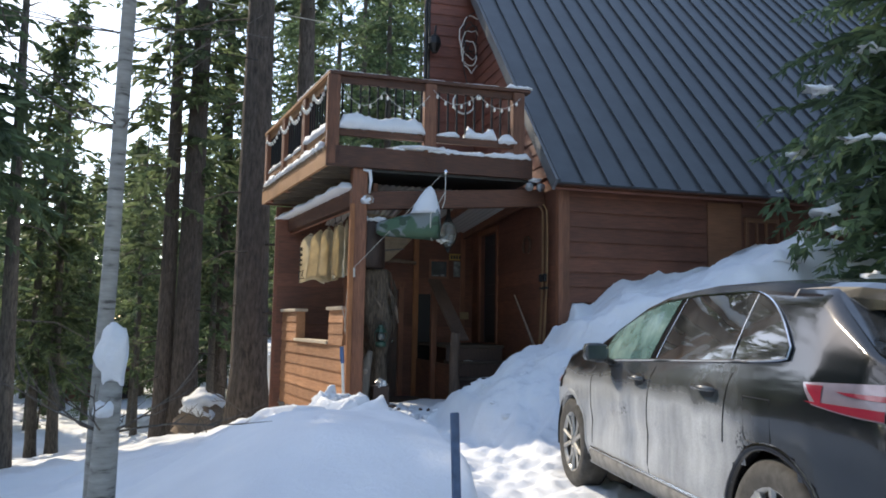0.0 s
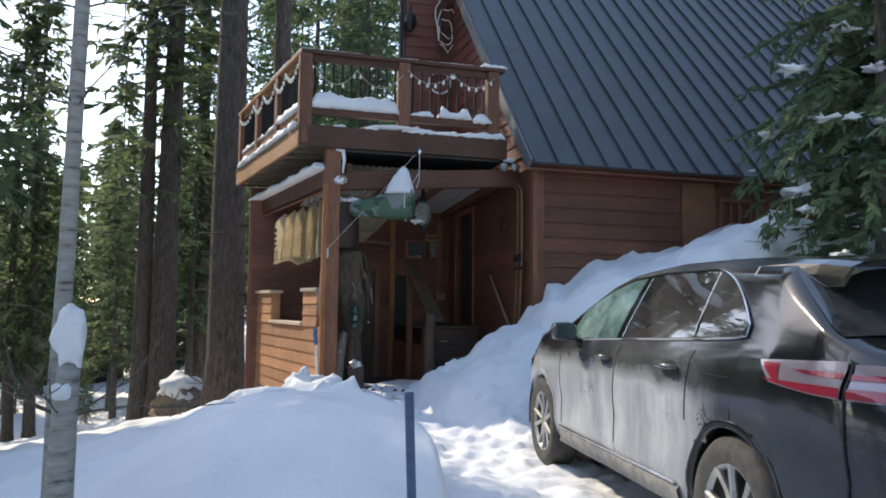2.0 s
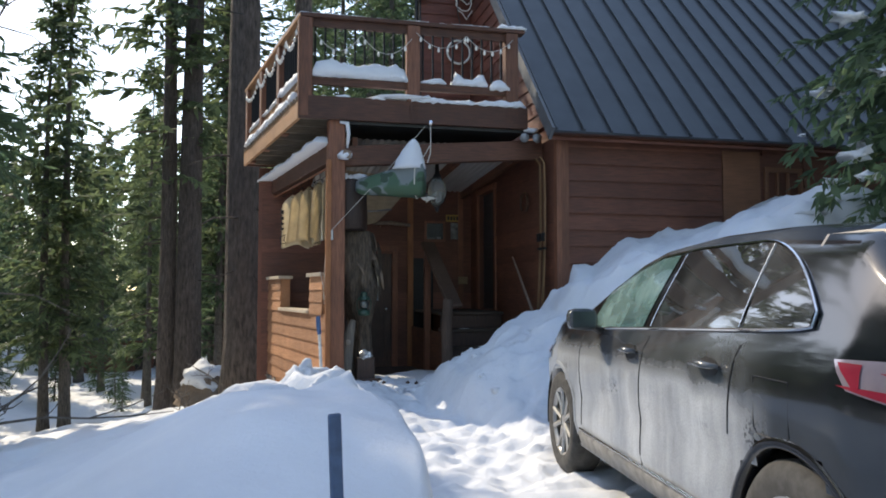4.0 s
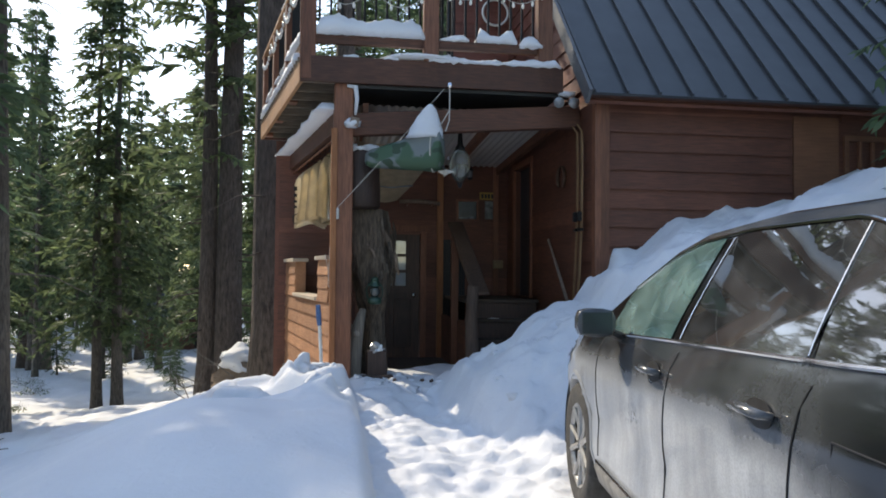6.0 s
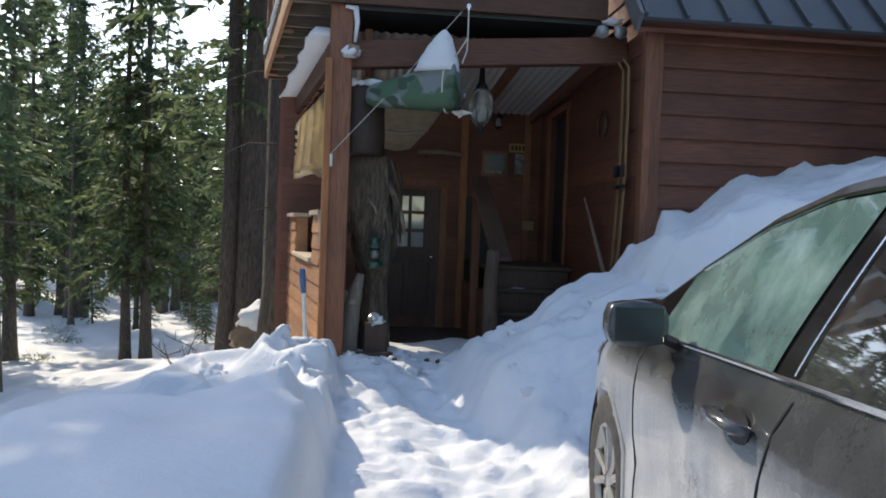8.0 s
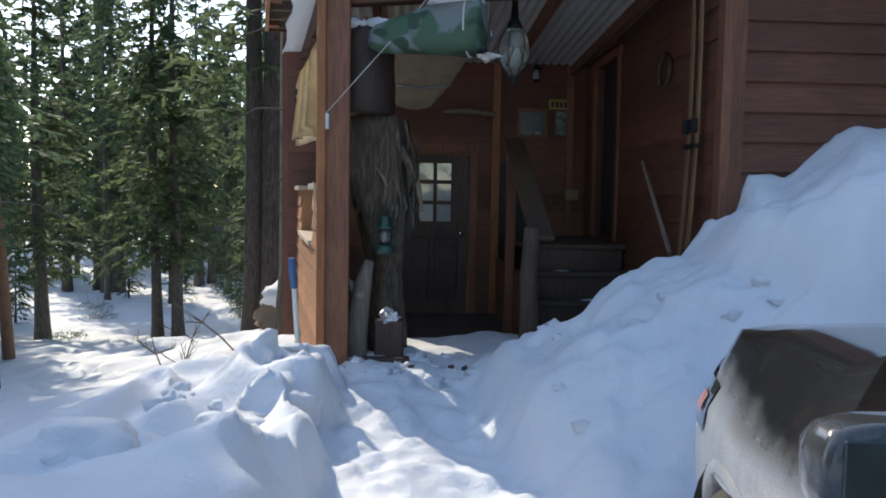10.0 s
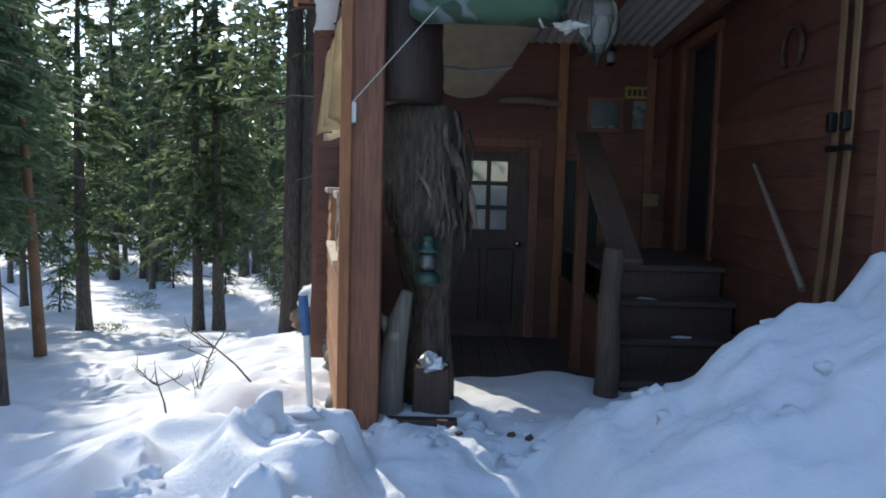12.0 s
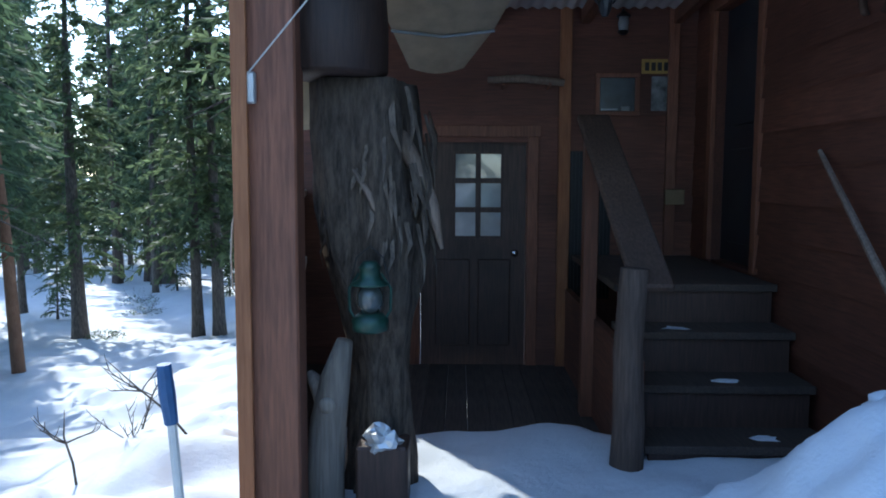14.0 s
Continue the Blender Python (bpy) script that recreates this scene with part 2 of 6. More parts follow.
def forest_height(x, y):
    z = np.interp(y, [-20, 0, 7, 10, 13, 16, 24, 35, 45, 55, 80, 200, 3000], [0.5, 0.6, 0.62, 0.42, 0.05, -0.6, -1.4, -3.2, -3.0, -3.6, -3.0, -1.0, 0.0])
    z = z - 1.2 * (1 - np.exp(-np.maximum(0, 1.2 - x) / 3.5))
    z = z + (0.17 * value_noise(x, y, 0.8, 23) + 0.12 * value_noise(x, y, 0.34, 24) + 0.04 * value_noise(x, y, 0.17, 26)) * step01(y, 6.5, 9)
    # low drifts and old tracks that run across the slope
    along, over = 0.83 * x + 0.56 * y, -0.56 * x + 0.83 * y
    z = z + 0.16 * value_noise(along * 0.35, over, 0.55, 31) * step01(y, 8, 10) - 0.10 * step01(value_noise(x, y, 0.42, 33), 0.18, 0.34) * step01(y, 9, 11)
    return z + 0.22 * value_noise(x, y, 2.6, 1) + 0.5 * value_noise(x, y, 9.0, 2) * step01(y, 12, 24)


def ground_height(x, y):
    x, y = np.asarray(x, float), np.asarray(y, float)
    drive = drive_height(x, y) + 0.07 * value_noise(x, y, 0.13, 3) + 0.05 * value_noise(x, y, 0.45, 4) + 0.075 * np.abs(value_noise(x, y, 0.09, 14))
    drive -= 0.05 * np.exp(-((x - 3.3) / 0.25) ** 2) * step01(y, 4, 6)
    # bank thrown up along the left of the drive, cut sheer by the shovel
    edge = 2.62 - 0.11 * np.maximum(0, 5.2 - y) ** 1.35 + 0.05 * value_noise(x * 0, y, 0.5, 5)
    top = 0.84 + 0.17 * np.exp(-((x - 1.75) / 0.8) ** 2 - ((y - 5.3) / 1.5) ** 2) + 0.10 * np.exp(-((x - 2.35) / 0.2) ** 2) * step01(y, 5.5, 7.5)
    top += 0.09 * value_noise(x, y, 0.9, 6) 
    crest = step01(y, 6.3, 7.2) * step01(x, 1.2, 1.6)
    top += crest * (0.85 * (0.2 - np.abs(value_noise(x, y, 0.62, 41))) + 0.50 * (0.2 - np.abs(value_noise(x, y, 0.27, 42))))
    top -= 0.16 * step01(y, 6.2, 7.2) + 0.06 * step01(y, 8.1, 8.9)
    top += 0.05 * value_noise(x, y, 0.28, 15) * step01(x, 1.6, 2.2)
    top += (0.02 * value_noise(x, y, 0.42, 21) + 0.006 * value_noise(x, y, 0.14, 22)) * (1 - step01(y, 6.2, 7.2))
    left = forest_height(x, y)
    blend = step01(x, -0.1 + 0.9 * step01(y, 6.0, 7.2), 1.75) * step01(y, 2.8, 5.4) * (1 - step01(y, 9.0, 9.9))
    bank = left * (1 - blend) + top * blend
    near = step01(edge - x, -0.03, 0.10)
    side = near + (step01(edge - x, -0.1, 0.6) - near) * (1 - step01(y, 3.4, 4.6))
    z = drive * (1 - side) + bank * side
    # bank heaped against the house on the right
    slope = np.interp(x - 0.28 * (1 - step01(y, 7.0, 8.5)), [3.42, 3.62, 3.95, 4.25, 4.70, 4.86, 5.4, 5.9, 6.7, 8.0, 11, 30, 3000], [0, 0.34, 0.50, 0.62, 0.86, 1.14, 1.40, 1.66, 1.85, 2.25, 2.5, 2.2, 0])
    slope = slope + (0.22 * value_noise(x, y, 0.8, 8) + 0.13 * value_noise(x, y, 0.3, 9) + 0.03 * value_noise(x, y, 0.11, 13)) * step01(x, 3.5, 4.2)
    rise = step01(y + 0.25 * value_noise(x, y, 0.8, 10), 6.4, 7.9) * (1 - step01(y, 8.7, 9.6) * step01(5.2 - x, 0, 0.2))
    rise = np.maximum(rise, 0.6 * step01(x, 6.0, 7.6))
    z = z + slope * rise
    # porch: trodden snow near its edge, bare boards further in
    inside = step01(x, 2.35, 2.55) * step01(5.3 - x, 0, 0.1) * step01(y, 9.4, 9.6)
    porch = 0.61 + 0.045 * value_noise(x, y, 0.3, 11) + 0.02 * value_noise(x, y, 0.12, 25) - 0.27 * step01(y + 0.45 * value_noise(x, y, 0.5, 12), 10.45, 11.3)
    z = np.where(y > 9.4, z * (1 - inside) + porch * inside, z)
    under = step01(x - (2.44 - 0.18 * (y - 9.4)), 0.0, 0.15) * step01(y, 11.0, 11.6) * (1 - step01(x, 14, 16)) * (1 - step01(y, 17, 19))
    return z * (1 - under) + np.minimum(z, 0.1) * under


def spaced(parts):
    return np.unique(np.concatenate([np.arange(a, b, s) for a, b, s in parts] + [[parts[-1][1]]]))


xs = spaced([(-2000, -200, 300), (-200, -40, 10), (-40, -12, 1.2), (-12, -4, 0.2), (-4, 0, 0.08), (0, 1.2, 0.06), (1.2, 5.2, 0.035), (5.2, 9, 0.08), (9, 20, 0.6), (20, 200, 12), (200, 2000, 300)])
ys = spaced([(-2000, -200, 300), (-200, -20, 12), (-20, 0, 0.8), (0, 2.5, 0.12), (2.5, 4.5, 0.06), (4.5, 10.2, 0.035), (10.2, 14, 0.07), (14, 30, 0.16), (30, 60, 0.8), (60, 200, 6), (200, 3000, 350)])
gx, gy = np.meshgrid(xs, ys)
gz = ground_height(gx, gy)
nx, ny = len(xs), len(ys)
corner = (np.arange(ny - 1)[:, None] * nx + np.arange(nx - 1)[None, :]).ravel()
ground_mesh = bpy.data.meshes.new("ground")
ground_mesh.from_pydata(np.stack([gx.ravel(), gy.ravel(), gz.ravel()], 1).tolist(), [], np.stack([corner, corner + 1, corner + nx + 1, corner + nx], 1).tolist())
ground_mesh.polygons.foreach_set("use_smooth", np.ones(len(ground_mesh.polygons), bool))
ground_mesh.materials.append(snow_mat)
tagged(new("ground", ground_mesh), "deep snow with a ploughed drive and shovelled banks", "snow", kind="structure")


def ground_at(x, y):
    return float(ground_height(np.array([x]), np.array([y]))[0])

# ---- the house: lap-sided walls, steep metal roof, deck over an open porch ----
M_LEFT = pose(2.44, 9.40, 0, 0, 0, 100.2)     # porch side wall: x along it, y outward
M_RIGHT = pose(5.03, 9.02, 0, 0, 0, 90)       # wall of the house beside the porch
M_BACK = pose(5.03, 12.69, 0, 0, 0, 180)      # back of the porch
M_FRONT = pose(16.0, 9.02, 0, 0, 0, 180)      # long wall under the eave


def lap_boards(parent, length, z0, z1, height, material, holes=(), seed=0, start=0.0, proud=0.024, clip=None):
    """Courses of lap siding, each board a piece, cut round the holes (x0, x1, z0, z1)."""
    rnd = random.Random(seed)
    n = max(1, round((z1 - z0) / height))
    h = (z1 - z0) / n
    for i in range(n):
        a, b = z0 + i * h, z0 + (i + 1) * h
        lo, hi = (start, length) if clip is None else clip(a, b)
        cuts = sorted((max(lo, p), min(hi, q)) for p, q, u, v in holes if u < b - 0.03 and v > a + 0.03)
        runs, at = [], lo
        for p, q in cuts:
            runs.append((at, p))
            at = max(at, q)
        runs.append((at, hi))
        for p, q in runs:
            while q - p > 0.05:
                e = min(q, p + rnd.uniform(3.2, 4.6))
                if q - e < 0.4:
                    e = q
                bm = bmesh.new()
                w = rnd.uniform(-0.003, 0.003)
                prof = ((0.0, a), (proud + w, a - 0.012), (proud + w, a + 0.004), (0.007, b + 0.01), (0.0, b + 0.01))
                g = 0.0015
                ends = [[bm.verts.new((x, y, z + rnd.uniform(-0.002, 0.002))) for y, z in prof] for x in (p + g, e - g)]
                for k in range(5):
                    bm.faces.new((ends[0][k], ends[0][(k + 1) % 5], ends[1][(k + 1) % 5], ends[1][k]))
                bm.faces.new(ends[0][::-1])
                bm.faces.new(ends[1])
                part("board", bm, material, parent)
                p = e


# long wall under the eave, dark red-brown
wall_front = thing("wall_front", m=M_FRONT, label="dark red-brown lap-sided house wall behind heaped snow", category="wall", kind="structure")
part("core", cube(0.0, 10.97, -0.16, -0.001, 0.0, 3.55), siding_dark, wall_front)
lap_boards(wall_front, 10.88, 1.2, 3.50, 0.19, siding_dark, holes=[(8.30, 8.86, 2.2, 3.36), (7.70, 8.28, 2.55, 3.2)], seed=1, proud=0.036)
part("corner_board", cube(10.86, 10.99, -0.01, 0.042, 0.6, 3.52), timber_z, wall_front, "dark corner board")
part("panel", cube(8.32, 8.84, 0.0, 0.018, 2.2, 3.34), plywood, wall_front, "paler plywood panel boarding an opening")

wall_right = thing("wall_right", m=M_RIGHT, label="dark brown lap-sided wall beside the porch", category="wall", kind="structure")
DOOR = (2.40, 3.22, 1.36, 3.12)
for x0, x1, z0, z1 in ((0.0, DOOR[0], 0.2, 3.5), (DOOR[1], 3.67, 0.2, 3.5), (DOOR[0], DOOR[1], DOOR[3], 3.5), (DOOR[0], DOOR[1], 0.2, DOOR[2])):
    part("core", cube(x0 + (0.01 if x0 == 0 else 0), x1, -0.15, -0.001, z0, z1), siding_dark_y, wall_right)
lap_boards(wall_right, 3.66, 1.0, 3.45, 0.2, siding_dark_y, holes=[DOOR], seed=2, start=0.05)
part("corner_board", cube(-0.045, 0.05, -0.02, 0.04, 0.6, 3.5), timber_z, wall_right, "dark corner board")

wall_back = thing("wall_back", m=M_BACK, label="dark brown porch back wall with a glazed door", category="wall", kind="structure")
ENTRY = (1.30, 2.14, 0.40, 2.26)
for x0, x1, z0, z1 in ((0.0, ENTRY[0], 0.2, 3.5), (ENTRY[1], 3.35, 0.2, 3.5), (ENTRY[0], ENTRY[1], ENTRY[3], 3.5)):
    part("core", cube(x0, x1, -0.14, -0.001, z0, z1), siding_dark_y, wall_back)
lap_boards(wall_back, 3.3, 0.4, 3.45, 0.2, siding_dark_y, holes=[ENTRY], seed=3)

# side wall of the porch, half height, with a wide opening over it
wall_left = thing("wall_left", m=M_LEFT, label="cedar half wall of the porch, coloured as sunlit, with a wide opening", category="wall", kind="structure")
part("core", cube(0.02, 3.5, -0.12, -0.001, 0.15, 1.36), siding_cedar_sunlit, wall_left)
lap_boards(wall_left, 3.5, 0.42, 1.36, 0.157, siding_cedar_sunlit, seed=4, start=0.0)
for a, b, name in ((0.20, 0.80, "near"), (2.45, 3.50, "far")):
    part("pillar", cube(a, b, -0.12, -0.001, 1.362, 1.80), siding_cedar_sunlit, wall_left)
    lap_boards(wall_left, b, 1.37, 1.80, 0.145, siding_cedar_sunlit, seed=5, start=a)
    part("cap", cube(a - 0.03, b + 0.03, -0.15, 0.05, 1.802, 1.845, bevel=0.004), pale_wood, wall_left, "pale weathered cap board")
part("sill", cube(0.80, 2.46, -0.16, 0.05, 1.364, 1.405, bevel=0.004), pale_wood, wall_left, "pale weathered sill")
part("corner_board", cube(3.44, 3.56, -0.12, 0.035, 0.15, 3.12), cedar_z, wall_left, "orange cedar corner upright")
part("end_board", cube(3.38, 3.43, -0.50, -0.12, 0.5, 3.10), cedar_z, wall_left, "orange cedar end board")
# bright strip that puts the post's sunlit edge into shape and colour
part("jamb", cube(-0.06, -0.015, -0.01, 0.045, 0.55, 3.10, bevel=0.003), cedar_z, wall_left, "bright strip standing for the sunlit edge of the post")
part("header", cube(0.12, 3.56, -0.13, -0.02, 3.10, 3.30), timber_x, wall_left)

# roof
EAVE_Y, EAVE_Z, RISE = 8.70, 3.42, 1.09
RIDGE_Y = 16.6


def roof_z(y):
    return EAVE_Z + RISE * (y - EAVE_Y)


roof = thing("roof", (4.86, EAVE_Y, EAVE_Z), label="steep charcoal standing-seam metal roof", category="roof", kind="structure")
SLOPE = math.degrees(math.atan(RISE))
RUN = (RIDGE_Y - EAVE_Y) / math.cos(radians(SLOPE))
tilt = pose(0, 0, 0, SLOPE, 0, 0)
part("sheet", cube(0.0, 11.2, 0.0, RUN, -0.03, 0.0, tilt), roof_metal, roof)
part("decking", cube(0.03, 11.2, 0.06, RUN, -0.11, -0.034, tilt), timber_x, roof)
part("rake_trim", cube(-0.035, -0.001, 0.0, RUN, -0.13, 0.03, tilt), plain("rake_trim_grey", (0.13, 0.135, 0.14), 0.5, 0.2), roof, "grey metal rake trim")
part("eave_board", cube(0.0, 11.2, 0.03, 0.075, -0.15, -0.112, tilt), siding_dark, roof)
seam_mesh = mesh_from("seam", cube(-0.012, 0.012, 0.0, RUN, 0.0, 0.034, tilt, 0.003), roof_metal)
for k in range(33):
    piece("seam", seam_mesh, roof, pose(0.02 + 0.335 * k, 0, 0))
# upper end wall under the roof, set back from the rake
wall_gable = thing("wall_gable", m=pose(5.03, 9.02, 0, 0, 0, 90), label="red-brown lap-sided upper wall under the steep roof", category="wall", kind="structure")
siding_gable = wood("siding_gable", (0.109, 0.032, 0.020), (0.217, 0.070, 0.043), 0, 0.6)


def under_roof(a, b):
    return ((b - EAVE_Z + 0.22) / RISE + EAVE_Y - 9.02, 3.70)


lap_boards(wall_gable, 3.70, 3.62, 7.3, 0.19, siding_gable, seed=6, clip=under_roof)
gw = bmesh.new()
vs = []
for y in (-0.16, -0.001):
    vs.append([gw.verts.new((x, y, z)) for x, z in ((0.35, 3.5), (3.70, 3.5), (3.70, roof_z(12.72) - 0.3))])
gw.faces.new(vs[0])
gw.faces.new(vs[1][::-1])
for i in range(3):
    gw.faces.new((vs[0][i], vs[0][(i + 1) % 3], vs[1][(i + 1) % 3], vs[1][i]))
part("core", gw, siding_gable, wall_gable)

# upper room that stands out over the back of the porch
wall_upper = thing("wall_upper", m=pose(5.03, 12.72, 0, 0, 0, 180), label="red-brown lap-sided wall of the upper room", category="wall", kind="structure")
part("core", cube(0.0, 0.84, -0.10, -0.001, 3.5, 9.6), siding_gable, wall_upper)
lap_boards(wall_upper, 0.84, 3.62, 9.6, 0.19, siding_gable, seed=8)
part("corner_board", cube(0.841, 0.87, -0.1, 0.035, 3.5, 9.6), black_metal, wall_upper, "black corner flashing")
part("cap", cube(-0.05, 0.90, -0.16, 0.1, 9.6, 9.68), black_metal, wall_upper)
solid("wall_far", cube(5.0, 16.0, 16.45, 16.6, 0, 11.3), siding_dark, "plain far wall closing the house", "wall", "structure")
solid("wall_end", cube(15.9, 16.05, 9.03, 16.4, 0, 3.4), siding_dark, "plain end wall closing the house", "wall", "structure")

# porch floor, posts, beam
floor = thing("floor", (2.4, 9.35, 0.42), label="dark porch boards dusted with snow", category="floor", kind="structure")
plank = mesh_from("plank", cube(0.0, 0.138, 0.0, 3.33, 0.0, 0.04, bevel=0.003), floor_wood)
for k in range(19):
    piece("plank", plank, floor, pose(0.02 + 0.14 * k, 0.0, 0.0))
part("joist_front", cube(0.0, 2.62, 0.03, 0.08, -0.3, -0.003), timber_x, floor)
wedge = bmesh.new()
lo = [wedge.verts.new((x, y, -0.01)) for x, y in ((0.015, 0.3), (0.015, 3.33), (-0.42, 3.33))]
hi = [wedge.verts.new((v.co.x, v.co.y, 0.03)) for v in lo]
wedge.faces.new(lo)
wedge.faces.new(hi)
for i in range(3):
    wedge.faces.new((lo[i], lo[(i + 1) % 3], hi[(i + 1) % 3], hi[i]))
part("inner_boards", wedge, floor_wood, floor)

post = thing("post", (2.52, 9.48, 0.0), 3, "square red-brown stained porch post with sunlit edge", "post")
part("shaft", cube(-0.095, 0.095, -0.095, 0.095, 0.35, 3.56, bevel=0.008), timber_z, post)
part("outlet_box", cube(-0.10, -0.04, -0.125, -0.095, 2.20, 2.31, bevel=0.006), plain("grey_metal_box", (0.5, 0.5, 0.5), 0.4, 0.7), post, "small grey metal electrical box")

beam = thing("porch_beam", (2.6, 9.52, 3.05), label="long red-brown timber beam across the porch front", category="beam")
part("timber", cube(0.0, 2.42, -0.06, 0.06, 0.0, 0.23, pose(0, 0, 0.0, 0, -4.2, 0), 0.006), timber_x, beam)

# deck above the porch
deck = thing("deck", (2.09, 9.32, 3.55), label="timber deck with snow over the porch", category="deck", kind="structure")
SKEW = 10.2
skew = pose(0, 0, 0, 0, 0, 90 + SKEW)
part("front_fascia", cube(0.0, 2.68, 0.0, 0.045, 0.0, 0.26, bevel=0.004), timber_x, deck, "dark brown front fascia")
part("side_fascia", cube(0.05, 3.62, -0.04, 0.0, 0.0, 0.25, skew, 0.004), cedar_y_sunlit, deck, "side fascia with sunlight put into its cedar colour")
for k in range(9):
    y = 0.18 + 0.42 * k
    x0 = -0.18 * y
    part("joist", cube(x0 + 0.05, 2.66, y - 0.02, y + 0.02, 0.03, 0.205), deck_under, deck)
plank_mat = deck_under
for k in range(25):
    y = 0.05 + 0.142 * k
    part("deck_board", cube(-0.18 * y - 0.02, 2.68, y, y + 0.135, 0.21, 0.245), plank_mat, deck)
part("under_skin", cube(0.5, 2.66, 0.06, 3.5, -0.035, 0.0), plain("dark_underside_sheet", (0.015, 0.016, 0.016), 0.5, 0, 0.4, 6, 0.5), deck, "near-black sheet under the deck")
part("far_fascia", cube(-0.64, 2.66, 3.56, 3.6, 0.0, 0.24), timber_x, deck)

RAIL_TOP = 4.74


def railing(name, m, length, posts, per_bay, rail_mat, post_mat, label):
    """Timber posts, top and bottom rails and thin black bars; x runs along it."""
    r = thing(name, m=m, label=label, category="railing")
    part("top_rail", cube(-0.06, length + 0.08, -0.075, 0.075, 0.90, 0.945, bevel=0.006), rail_mat, r)
    part("under_rail", cube(0.0, length, -0.022, 0.022, 0.81, 0.898), rail_mat, r)
    part("bottom_rail", cube(0.0, length, -0.03, 0.03, 0.15, 0.235), rail_mat, r)
    pm = mesh_from("post", cube(-0.075, 0.075, -0.07, 0.07, -0.22, 0.895, bevel=0.006), post_mat)
    for x in posts:
        piece("post", pm, r, pose(x, 0, 0))
    bar = mesh_from("bar", tube(bmesh.new(), [(0, 0, 0.235), (0, 0, 0.812)], 0.0135, 6), black_metal)
    for a, b, n in zip(posts, posts[1:], per_bay):
        for k in range(n):
            piece("bar", bar, r, pose(a + (b - a) * (k + 1) / (n + 1), 0, 0))
    return r


railing("deck_railing", pose(2.16, 9.39, 3.797), 2.50, (0.0, 1.23, 2.42), (10, 9), timber_x, timber_z, "timber deck railing with thin black bars and snow")
# same railing round the corner, its rails coloured lighter as if in sun
railing("deck_railing", pose(2.16, 9.39, 3.797, 0, 0, 90 + SKEW), 3.5, (0.0, 1.15, 2.3, 3.45), (9, 9, 9), cedar_y_sunlit, timber_z, "timber side railing coloured as sunlit, with thin black bars")

# clear corrugated sheets over the porch, on rafters
sheet_mat, nt_s, bs = nodes_of("corrugated_translucent")
bs.inputs["Base Color"].default_value = (0.62, 0.64, 0.62, 1)
bs.inputs["Roughness"].default_value = 0.4
bs.inputs["Transmission Weight"].default_value = 0.35
ceiling_bm = bmesh.new()
nw = 150
rows = []
for y, z in ((9.62, 3.40), (12.6, 3.22)):
    rows.append([ceiling_bm.verts.new((2.45 + (5.0 - 2.45) * i / nw, y, z + 0.010 * math.sin(i * 2 * math.pi / 5))) for i in range(nw + 1)])
for i in range(nw):
    ceiling_bm.faces.new((rows[0][i], rows[0][i + 1], rows[1][i + 1], rows[1][i]))
solid("ceiling", ceiling_bm, sheet_mat, "white corrugated porch roof sheets", "ceiling", "structure", True)
for k, x in enumerate((2.75, 3.45, 4.15, 4.85)):
    rf = solid("rafter", cube(x - 0.03, x + 0.03, 9.6, 12.66, -0.12, 0.0, pose(0, 0, 3.98, -3.4, 0, 0)), timber_y, "red-brown rafter under the porch roof sheets", "rafter", group="porch rafters")

